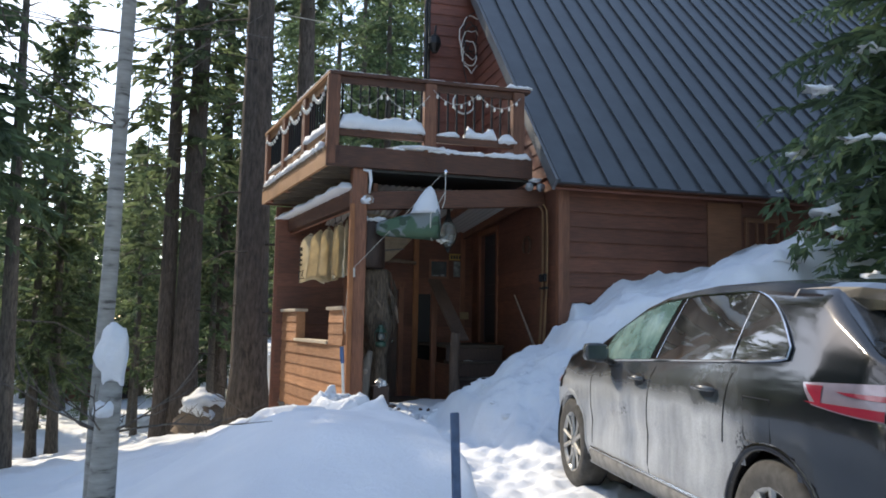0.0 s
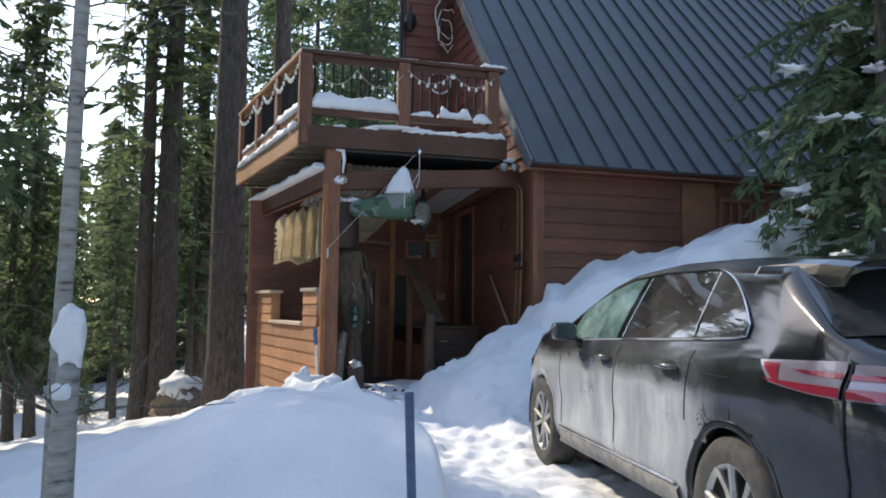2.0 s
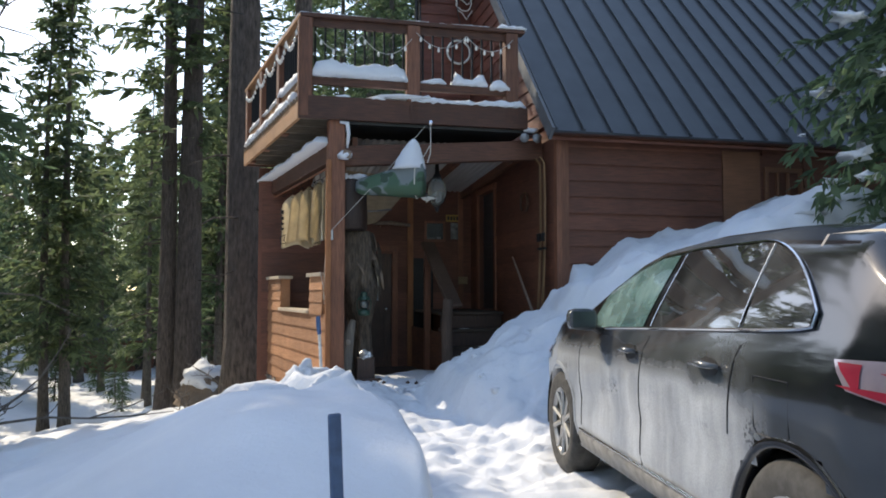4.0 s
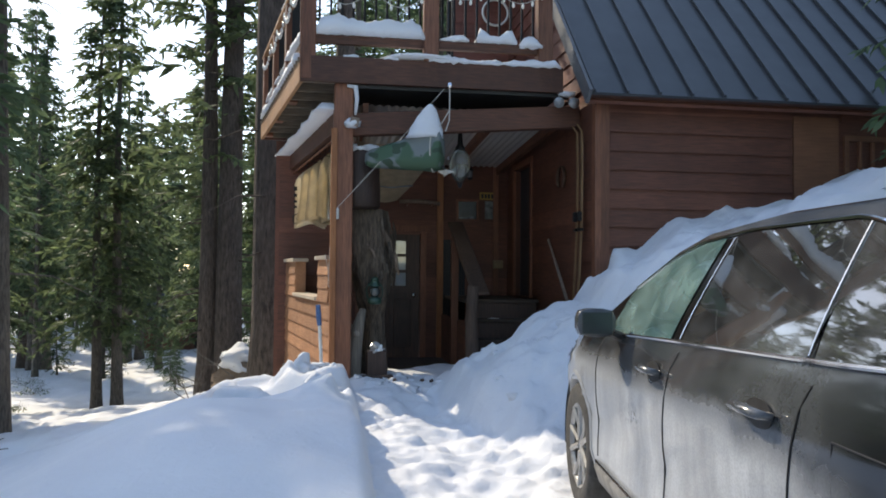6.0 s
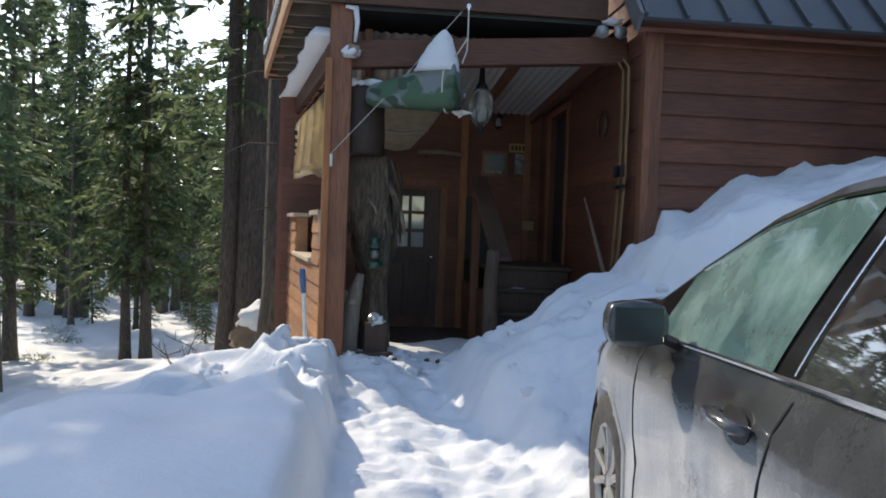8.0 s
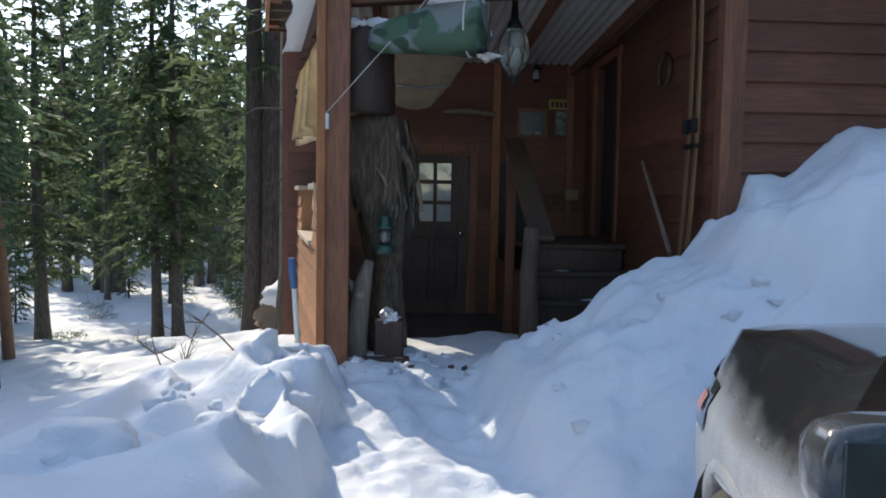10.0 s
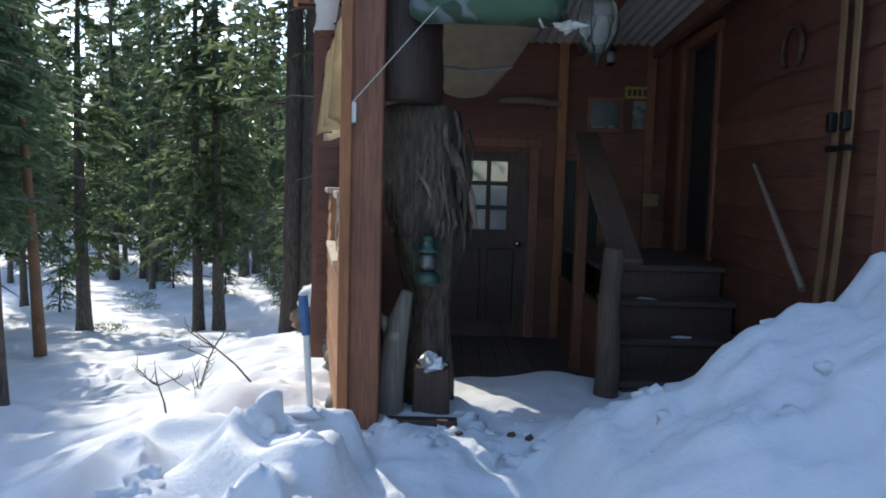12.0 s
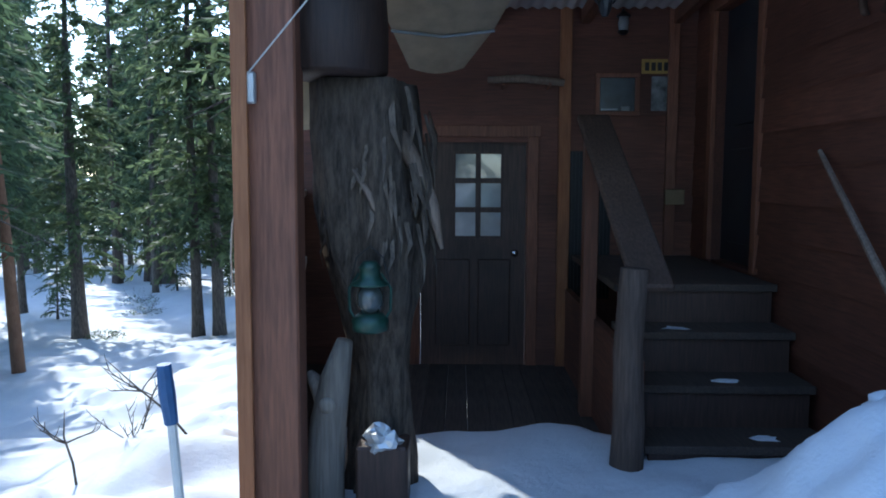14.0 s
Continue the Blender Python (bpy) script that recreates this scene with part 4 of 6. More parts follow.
# ---- forest ----
def conifer_crown(name, height, base, spread, seed, whorl=0.34, per=5, droop=0.35, spray=0.26, material=None, twig=9, up=0.25):
    """A crown of drooping branches, each set with many small needle sprays; gaps and an uneven outline."""
    rnd = random.Random(seed)
    verts, faces = [], []

    def blade(p, d, l, w):
        side = d.cross(Vector((rnd.uniform(-1, 1), rnd.uniform(-1, 1), rnd.uniform(0.2, 1)))).normalized() * w
        i = len(verts)
        q = p + d * l
        m = p + d * (l * 0.45)
        verts.extend((tuple(p), tuple(m + side), tuple(q), tuple(m - side)))
        faces.append((i, i + 1, i + 2, i + 3))

    z = base
    while z < height - 0.15:
        k = (z - base) / (height - base)
        reach = spread * (1 - k) ** 0.75 * (0.35 + 0.65 * min(1, k * 5 + 0.35)) + 0.18
        for j in range(per):
            if rnd.random() < 0.14:
                continue
            a = rnd.uniform(0, 2 * math.pi)
            r = reach * rnd.uniform(0.55, 1.15)
            out = Vector((math.cos(a), math.sin(a), 0))
            zz = z + rnd.uniform(-0.2, 0.2)
            n = max(4, int(twig * r / spread) + 3)
            sag = droop * rnd.uniform(0.6, 1.4)
            prev = Vector((0, 0, zz))
            for s in range(1, n + 1):
                t = s / n
                p = out * (r * t) + Vector((0, 0, zz + up * r * t - sag * r * t * t))
                d = (p - prev).normalized()
                prev = p
                if t < 0.18:
                    continue
                for q in range(5):
                    v = Vector((rnd.uniform(-1, 1), rnd.uniform(-1, 1), rnd.uniform(-0.7, 0.25)))
                    dd = (d * 0.75 + v * 0.8).normalized()
                    l = spray * rnd.uniform(0.65, 1.45) * (0.8 + 0.5 * (1 - t))
                    blade(p - d * rnd.uniform(0, r / n), dd, l, l * rnd.uniform(0.10, 0.18))
        z += whorl * rnd.uniform(0.7, 1.3)
    me = bpy.data.meshes.new(name)
    me.from_pydata(verts, [], faces)
    me.materials.append(material)
    return me


def bush_leaves(reach, seed):
    """Loose small leaves of a low bush."""
    r = random.Random(seed)
    bm = bmesh.new()
    for _ in range(220):
        a, d = r.uniform(0, 6.28), reach * math.sqrt(r.random())
        p = Vector((d * math.cos(a), d * math.sin(a), 0.04 + 0.45 * reach * r.random() * (1 - d / reach * 0.6)))
        u = Vector((r.uniform(-1, 1), r.uniform(-1, 1), r.uniform(-0.3, 0.8))).normalized() * 0.05
        w = u.cross(Vector((r.uniform(-1, 1), r.uniform(-1, 1), 1))).normalized() * 0.025
        bm.faces.new([bm.verts.new(p + q) for q in (-u, w, u, -w)])
    return bm


def trunk_mesh(name, height, r0, seed, material, lean=0.0, stubs=0, n=12):
    rnd = random.Random(seed)
    bm = bmesh.new()
    pts, rad = [], []
    steps = 14
    for i in range(steps + 1):
        t = i / steps
        z = -0.6 + (height + 0.6) * t
        flare = 1 + 0.45 * math.exp(-max(z, 0) / 0.35)
        pts.append((lean * height * t + 0.05 * math.sin(t * 5 + seed), 0.05 * math.cos(t * 4 + seed * 2), z))
        rad.append(max(0.02, r0 * (1 - t) ** 0.8 * flare))
    tube(bm, pts, rad, n)
    for k in range(stubs):
        z = rnd.uniform(1.5, height * 0.6)
        a = rnd.uniform(0, 6.28)
        l = rnd.uniform(0.5, 1.8)
        o = Vector((math.cos(a), math.sin(a), 0))
        p = Vector((lean * z, 0, z))
        tube(bm, [p, p + o * l * 0.5 + Vector((0, 0, -0.05 * l)), p + o * l + Vector((rnd.uniform(-.2, .2), rnd.uniform(-.2, .2), -0.3 * l))], [0.022, 0.014, 0.005], 4)
    return mesh_from(name, bm, material, True)


CROWNS = {
    "fir_tall": conifer_crown("crown", 20, 4.2, 2.6, 1, 0.42, 6, 0.45, 0.30, needles_a, 9),
    "shade_fir_tall": conifer_crown("crown", 20, 3.6, 2.5, 21, 0.22, 9, 0.45, 0.30, needles_a, 10),
    "fir_far": conifer_crown("crown", 18, 2.0, 3.0, 12, 0.62, 6, 0.5, 0.62, needles_a, 5),
    "fir_low": conifer_crown("crown", 15, 2.4, 2.4, 2, 0.35, 6, 0.5, 0.28, needles_b, 9),
    "pine_high": conifer_crown("crown", 24, 9.0, 3.2, 3, 0.5, 5, 0.25, 0.34, needles_b, 9),
    "pine_mid": conifer_crown("crown", 22, 5.0, 2.8, 4, 0.5, 5, 0.35, 0.32, needles_b, 9),
    "shade_fir_slim": conifer_crown("crown", 9.6, 3.9, 2.2, 15, 0.15, 10, 0.4, 0.26, needles_a, 10),
    "fir_young": conifer_crown("crown", 8, 0.5, 1.7, 5, 0.26, 6, 0.5, 0.22, needles_a, 8),
}
TRUNKS = {
    "fir_tall": trunk_mesh("trunk", 20, 0.24, 1, bark_grey, stubs=26),
    "shade_fir_tall": trunk_mesh("trunk", 20, 0.24, 9, bark_grey, stubs=12),
    "fir_far": trunk_mesh("trunk", 18, 0.2, 7, bark_grey, n=6),
    "fir_low": trunk_mesh("trunk", 15, 0.18, 2, bark_grey, stubs=14),
    "pine_high": trunk_mesh("trunk", 24, 0.30, 3, bark_pine, stubs=22),
    "pine_mid": trunk_mesh("trunk", 22, 0.26, 4, bark_pine, stubs=30),
    "shade_fir_slim": trunk_mesh("trunk", 9.4, 0.12, 14, bark_grey, stubs=10),
    "fir_young": trunk_mesh("trunk", 8, 0.09, 5, bark_grey),
}
LABELS = {
    "fir_tall": "tall dark green fir with drooping branches in snow",
    "shade_fir_tall": "tall dense fir added beside the view to shade the snow",
    "fir_far": "distant dark fir closing the forest",
    "fir_low": "dense green fir branched nearly to the snow",
    "pine_high": "big pine with bare reddish trunk and high crown",
    "pine_mid": "pine with dead lower twigs and green crown",
    "shade_fir_slim": "slim dense fir added beside the view to shade the snow bank",
    "fir_young": "young fir standing in the snow",
}


def tree(kind, x, y, s=1.0, girth=1.0, rz=0.0, group="forest trees", z=None, wide=1.0):
    t = thing("tree", (x, y, (ground_at(x, y) if z is None else z) - 0.05), rz, LABELS[kind], "tree", group)
    tr = new("trunk", TRUNKS[kind])
    tr.parent, tr.scale = t, (s * girth, s * girth, s)
    cr = new("crown", CROWNS[kind])
    cr.parent, cr.scale = t, (s * wide, s * wide, s)
    return t


# the ones that stand out along the walk
tree("pine_high", 1.45, 16.5, 1.1, 1.22, 10)
tree("pine_high", -0.20, 24.5, 1.15, 1.22, 80)
tree("pine_mid", -0.95, 24.7, 1.2, 0.9, 150)
tree("pine_mid", 0.55, 30.0, 1.1, 0.9, 200)
tree("pine_high", 2.9, 24.0, 1.2, 1.0, 240)
tree("fir_low", -6.8, 35.4, 1.25, 1.0, 30)
tree("fir_low", -6.05, 35.6, 1.35, 1.0, 70)
tree("fir_low", -10.8, 34.3, 1.05, 1.5, 110, wide=1.1)
tree("fir_tall", -14.8, 53.1, 1.1, 1.8, 10)
tree("pine_mid", -16.6, 55.3, 1.1, 1.2, 10)
tree("fir_tall", -11.1, 58.5, 1.1, 1.3, 20)
tree("fir_tall", -10.4, 59.2, 1.0, 1.3, 50)
bare = thing("tree", (-2.62, 14.6, ground_at(-2.62, 14.6) - 0.05), 95, "bare dead fir trunk with broken lower twigs", "tree", "forest trees")
new("trunk", trunk_mesh("trunk", 12, 0.155, 33, bark_grey)).parent = bare
for k in range(14):
    a, z = 2.4 * k, 1.6 + 0.55 * k
    out = Vector((math.cos(a), math.sin(a), 0))
    l = 0.9 + 0.3 * (k % 3)
    part("branch", rod([Vector((0, 0, z)), out * l * 0.5 + Vector((0, 0, z - 0.05)), out * l + Vector((0.1, 0.05, z - 0.3 * l))], [0.02, 0.012, 0.004], 5), bark_grey, bare)
rnd = random.Random(11)
count = 0
while count < 150:
    y = rnd.uniform(22, 105)
    x = rnd.uniform(-0.75 * y - 8, 0.55 * y + 6)
    if -0.80 < (x - 2.9) / (y - 4) < -0.10 and y < 41 or (x > 3.5 and y < 24):
        continue
    lit = -0.7 * (y - 10.5) + 2.0
    if -3.6 < x - lit < 2.6 and y < 34:
        continue
    count += 1
    kind = rnd.choice(["fir_tall", "fir_tall", "fir_low", "pine_mid", "pine_high", "fir_low"])
    if y > 58:
        kind = "fir_far"
    tree(kind, x, y, rnd.uniform(0.75, 1.25), rnd.uniform(0.7, 1.1), rnd.uniform(0, 360))
for k in range(40):
    a = radians(rnd.uniform(100, 350))
    d = rnd.uniform(16, 45)
    x, y = 3 + d * math.cos(a), 2 + d * math.sin(a)
    if y > 8:
        continue
    tree("fir_far", x, y, rnd.uniform(0.8, 1.2), 1.0, rnd.uniform(0, 360))
# trees added left of the view so their crowns shade bank and slope
tree("pine_mid", -8.3, 16.2, 0.9, 0.8, 140)
tree("shade_fir_tall", -4.9, 13.6, 1.0, 1.0, 60, wide=0.85)
tree("shade_fir_slim", -3.3, 12.3, 1.0, 1.0, 10)
for x, y, s in ((-8.3, 22.6, 1.0), (-8.2, 17.4, 0.9), (-10.6, 26.4, 1.0), (-13.6, 31.0, 1.0), (-15.8, 37.0, 1.1)):
    tree("shade_fir_tall" if y > 20 else "fir_tall", x, y, s, 1.0, x * 40)
tree("shade_fir_tall", -6.9, 19.5, 0.75, 1.0, 77, wide=1.6)
# unseen firs to both sides, added to darken what the car reflects
for k in range(34):
    x, y = (rnd.uniform(-34, -16), rnd.uniform(-2, 15)) if k % 2 else (rnd.uniform(13, 34), rnd.uniform(-14, 5))
    tree("fir_far", x, y, rnd.uniform(0.8, 1.2), 1.0, rnd.uniform(0, 360))
# further trees added to dapple the forest floor with shade
for x, y, k in ((-10.5, 16.0, "pine_high"), (-9.8, 18.3, "fir_tall")):
    tree(k, x, y, 0.95, 0.9, x * 33, wide=1.3)
for x, y, s in ((-12.4, 24.0, 0.62), (-10.6, 20.5, 0.55), (-14.8, 27.5, 0.64), (-9.2, 17.6, 0.5), (-12.6, 20.6, 0.58)):
    tree("pine_mid", x, y, s, 1.1, x * 90, wide=1.25)
for x, y, s in ((-16.5, 33.5, 0.8), (-13.6, 30.5, 0.7)):
    tree("fir_low", x, y, s, 1.1, x * 70)
for x, y, s in ((3.6, 31.0, 0.9), (5.2, 34.0, 1.0), (4.4, 42.0, 1.2), (7.0, 38.0, 1.1), (9.0, 44.0, 1.1), (6.2, 27.0, 0.8)):
    tree("fir_tall" if y < 40 else "pine_mid", x, y, s, 1.0, x * 50)
for k in range(30):
    y = rnd.uniform(60, 95)
    x = rnd.uniform(-0.75 * y - 4, 0.3 * y)
    tree("fir_far", x, y, rnd.uniform(0.7, 1.1), 0.9, rnd.uniform(0, 360))
for x, y, s in ((-9.6, 47.0, 0.9), (-4.2, 46.0, 1.0), (-16.8, 41.0, 1.0), (-3.2, 50.0, 1.0), (-17.0, 36.0, 0.8), (-7.6, 52.0, 1.1)):
    tree("fir_low", x, y, s, 1.0, x * 40)
CROWNS["fir_snowy"] = conifer_crown("crown", 7.5, 0.3, 1.9, 9, 0.17, 8, 0.55, 0.20, needles_a, 11, 0.2)
TRUNKS["fir_snowy"] = trunk_mesh("trunk", 7.5, 0.10, 6, bark_grey)
LABELS["fir_snowy"] = "dense young fir with clumps of snow beside the house"
FIR = (8.45, 7.0)
fir = tree("fir_snowy", *FIR, 1.0, 1.0, 0, "young firs", 1.35, 1.05)
clump = bmesh.new()
rnd = random.Random(5)
for k in range(60):
    z = rnd.uniform(0.3, 3.0) if k % 5 else rnd.uniform(3.0, 5.0)
    a = rnd.uniform(2.2, 5.2)
    r = (1.9 * (1 - z / 7.5) ** 0.75) * rnd.uniform(0.55, 0.95)
    s = rnd.uniform(0.025, 0.105)
    lump(clump, (r * math.cos(a), r * math.sin(a), z - 0.12 * r), (s * 1.3, s * 1.1, s * 0.5), k, 0.9, 2, 2.4)
part("snow_clumps", clump, snow_clod_mat, fir, "clumps of snow on the boughs", True)

# ---- doors, stairs and fixtures of the porch ----
pane_pale = plain("pane_pale", (0.24, 0.26, 0.27), 0.12, 0, 0.15, 5, 0.0, 1.0)
door_dark = wood("door_dark", (0.043, 0.026, 0.020), (0.109, 0.061, 0.043), 2, 0.5)
door_blue = plain("door_dark_blue", (0.022, 0.027, 0.034), 0.45, 0, 0.25, 4, 0.05)

entry = thing("door_1", m=M_BACK, label="dark wooden porch door with six small panes", category="door", kind="structure")
X0, X1, Z0, Z1 = ENTRY
PX = (1.48, 1.88)
PZ = (1.46, 2.15)
for a, b, c, d in ((X0 + 0.006, PX[0], Z0 + 0.03, Z1 - 0.006), (PX[1], X1 - 0.006, Z0 + 0.03, Z1 - 0.006), (PX[0], PX[1], Z0 + 0.03, PZ[0]), (PX[0], PX[1], PZ[1], Z1 - 0.006)):
    part("leaf", cube(a, b, -0.09, -0.045, c, d), door_dark, entry)
for a, b, c, d in ((X0 + 0.12, 1.68, 0.6, 1.3), (1.74, X1 - 0.12, 0.6, 1.3)):
    part("panel", cube(a, b, -0.05, -0.036, c, d, bevel=0.01), door_dark, entry)
pw, ph = (PX[1] - PX[0]) / 2, (PZ[1] - PZ[0]) / 3
for i in range(2):
    for j in range(3):
        part("pane", cube(PX[0] + i * pw + 0.02, PX[0] + (i + 1) * pw - 0.02, -0.075, -0.066, PZ[0] + j * ph + 0.02, PZ[0] + (j + 1) * ph - 0.02), pane_pale, entry, "pale window pane")
for i in range(3):
    part("glazing_bar", cube(PX[0] + i * pw - 0.021, PX[0] + i * pw + 0.021, -0.085, -0.05, PZ[0], PZ[1]), door_dark, entry)
for j in range(4):
    part("glazing_bar", cube(PX[0], PX[1], -0.083, -0.052, PZ[0] + j * ph - 0.021, PZ[0] + j * ph + 0.021), door_dark, entry)
part("door_knob", lathe(bmesh.new(), [(0.012, 0), (0.012, 0.03), (0.03, 0.05), (0.022, 0.07)], 14, pose(X0 + 0.09, -0.045, 1.35, -90, 0, 0)), chrome, entry, "metal knob", True)


def casing(parent, x0, x1, z0, z1, w=0.085, material=None):
    material = material or trim_z
    part("casing", cube(x0 - w, x0, 0.0, 0.036, z0, z1, bevel=0.003), material, parent)
    part("casing", cube(x1, x1 + w, 0.0, 0.036, z0, z1, bevel=0.003), material, parent)
    part("casing", cube(x0 - w - 0.02, x1 + w + 0.02, 0.0, 0.042, z1, z1 + w, bevel=0.003), material, parent)


casing(entry, X0, X1, Z0, Z1)
side_door = thing("door_2", m=M_RIGHT, label="dark blue-grey door in redwood casing above the stairs", category="door", kind="structure")
part("leaf", cube(DOOR[0] + 0.005, DOOR[1] - 0.005, -0.11, -0.065, DOOR[2] + 0.01, DOOR[3] - 0.005), door_blue, side_door)
for c, d in ((1.5, 2.15), (2.3, 2.95)):
    part("panel", cube(DOOR[0] + 0.14, DOOR[1] - 0.14, -0.068, -0.055, c, d, bevel=0.01), door_blue, side_door)
casing(side_door, DOOR[0], DOOR[1], DOOR[2], DOOR[3], 0.08, trim_z)

# plain uprights and a ribbed sheet on the back wall
for x in (1.02,):
    solid("wall_upright", cube(x - 0.045, x + 0.045, 0.026, 0.07, 0.46, 3.25, M_BACK, 0.004), cedar_z, "orange-brown upright board on the porch wall", "board")
solid("wall_upright", cube(0.16, 0.24, 0.026, 0.06, 0.9, 3.25, M_BACK, 0.004), trim_z, "red-brown upright board on the porch wall", "board")
ribbed = thing("ribbed_panel", m=M_BACK, label="dark ribbed metal sheet on the porch wall", category="panel")
part("sheet", cube(0.65, 0.975, 0.026, 0.031, 1.0, 2.15), black_metal, ribbed)
rib = mesh_from("rib", cube(0.0, 0.016, 0.031, 0.042, 1.0, 2.15), black_metal)
for k in range(11):
    piece("rib", rib, ribbed, pose(0.66 + 0.028 * k, 0, 0))

frame_thing = thing("picture", m=M_BACK, label="small dark picture in a red-brown frame", category="picture")
for a, b, c, d in ((0.45, 0.79, 2.71, 2.745), (0.45, 0.79, 2.42, 2.455), (0.45, 0.485, 2.455, 2.71), (0.755, 0.79, 2.455, 2.71)):
    part("frame_rail", cube(a, b, 0.028, 0.055, c, d, bevel=0.003), trim_z, frame_thing)
part("image", cube(0.486, 0.754, 0.03, 0.036, 2.456, 2.709), plain("picture_dark_blue", (0.025, 0.035, 0.045), 0.25, 0, 0.6, 8, 0), frame_thing, "dark blue image")
part("white_label", cube(0.53, 0.60, 0.055, 0.075, 2.455, 2.49, bevel=0.004), pane_pale, frame_thing, "small white object on the frame")
part("white_label", cube(0.62, 0.75, 0.055, 0.066, 2.458, 2.475, bevel=0.002), pane_pale, frame_thing, "pale strip on the frame")
plate_gold = plain("plate_gold", (0.38, 0.24, 0.06), 0.5, 0.2, 0.2, 20, 0.1)
ink = plain("dark_ink", (0.03, 0.028, 0.026), 0.7)
plate = thing("wall_plate", m=M_BACK, label="small golden plate with dark lettering on the porch wall", category="sign")
part("backing", cube(0.17, 0.44, 0.028, 0.034, 2.74, 2.85, bevel=0.002), plate_gold, plate)
for k in range(5):
    part("letter_bar", cube(0.19 + 0.048 * k, 0.222 + 0.048 * k, 0.034, 0.036, 2.762, 2.825), ink, plate)
solid("poster", cube(0.19, 0.36, 0.028, 0.031, 2.46, 2.72, M_BACK), plain("poster_grey", (0.16, 0.17, 0.17), 0.7, 0, 0.7, 12, 0), "small grey poster pinned to the porch wall", "poster")
solid("wall_box", cube(0.09, 0.24, 0.028, 0.07, 1.74, 1.86, M_BACK, 0.006), plain("box_tan", (0.24, 0.17, 0.09), 0.6), "small tan electrical box on the porch wall", "box")
lamp = thing("wall_lantern", m=M_BACK @ pose(0.60, 0.10, 3.02), label="small black wall lantern with pale glass", category="lamp")
part("arm", rod([(0, -0.07, 0.16), (0, -0.03, 0.19), (0, 0, 0.17)], 0.01, 6), black_metal, lamp)
part("cap", lathe(bmesh.new(), [(0.05, 0.13), (0.055, 0.14), (0.02, 0.17)], 12), black_metal, lamp)
part("glass", lathe(bmesh.new(), [(0.035, 0.03), (0.042, 0.08), (0.04, 0.13)], 12), pane_pale, lamp, "pale lantern glass", True)
part("base", lathe(bmesh.new(), [(0.02, 0.0), (0.042, 0.02), (0.038, 0.03)], 12), black_metal, lamp)
dome = thing("security_camera", m=M_BACK @ pose(0.21, 0.04, 3.30), label="small round white security camera under the porch roof", category="camera")
part("housing", lathe(bmesh.new(), [(0.02, 0.0), (0.05, 0.01), (0.052, 0.05), (0.04, 0.075)], 18, pose(0, 0, 0, -90, 0, 0)), pane_pale, dome, smooth=True)
part("eye", lathe(bmesh.new(), [(0.005, 0.074), (0.034, 0.079), (0.028, 0.088)], 16, pose(0, 0, 0, -90, 0, 0)), black_metal, dome)
solid("wall_pole", rod([M_BACK @ Vector((1.04, 0.12, 2.66)), M_BACK @ Vector((1.35, 0.13, 2.69)), M_BACK @ Vector((1.62, 0.12, 2.68))], [0.028, 0.032, 0.026], 8), grey_wood, "pale weathered pole laid across wall pegs", "pole")
for x in (1.15, 1.5):
    solid("peg", rod([M_BACK @ Vector((x, 0.0, 2.63)), M_BACK @ Vector((x, 0.15, 2.645))], 0.012, 6), trim_z, "wooden peg in the porch wall", "peg", group="wall pegs")

# stairs up to the side door
stairs = thing("stairs", (4.08, 10.22, 0.46), label="dark wooden porch steps with a dusting of snow", category="stairs")
for k in range(4):
    y, z = 0.26 * k, 0.222 * (k + 1)
    last = 2.40 if k == 3 else y + 0.30
    part("tread", cube(0.0, 0.92, y - 0.02, last, z - 0.042, z, bevel=0.005), floor_wood, stairs)
    part("riser", cube(0.03, 0.90, y + 0.01, y + 0.03, z - 0.222, z - 0.044), door_dark, stairs)
part("stringer", cube(-0.045, -0.002, 0.0, 2.4, 0.0, 0.62), timber_y, stairs)
for x, y, k in ((0.5, 0.34, 1), (0.62, 0.1, 0), (0.3, 0.6, 2)):
    part("snow_patch", lump(bmesh.new(), (x, y, 0.222 * (k + 1)), (0.07, 0.035, 0.010), k, 0.4, 2), snow_clod_mat, stairs)
newel = thing("stair_post", (3.99, 10.18, 0.45), label="rough weathered log post at the foot of the stairs", category="post")
part("log", rod([(0, 0, 0.0), (0.01, 0, 0.35), (0.0, 0.01, 0.7), (0.02, 0, 1.08)], [0.085, 0.076, 0.07, 0.066], 12), wood("post_brown", (0.07, 0.045, 0.033), (0.17, 0.115, 0.085), 2, 0.85), newel, smooth=True)
solid("stair_post", cube(3.96, 4.05, 11.34, 11.43, 0.46, 2.24, None, 0.005), trim_z, "red-brown post at the head of the stair rail", "post")
d = Vector((4.02, 11.46, 2.30)) - Vector((4.09, 10.16, 1.42))
plank_m = Matrix.Translation((4.09, 10.16, 1.42)) @ d.to_track_quat("Y", "Z").to_matrix().to_4x4()
bm = cube(-0.10, 0.10, 0.0, d.length, 0.0, 0.045, plank_m, 0.012)
solid("stair_rail", bm, wood("rail_brown", (0.055, 0.032, 0.022), (0.14, 0.085, 0.06), 1, 0.8), "wide weathered plank as a sloping stair rail", "handrail")

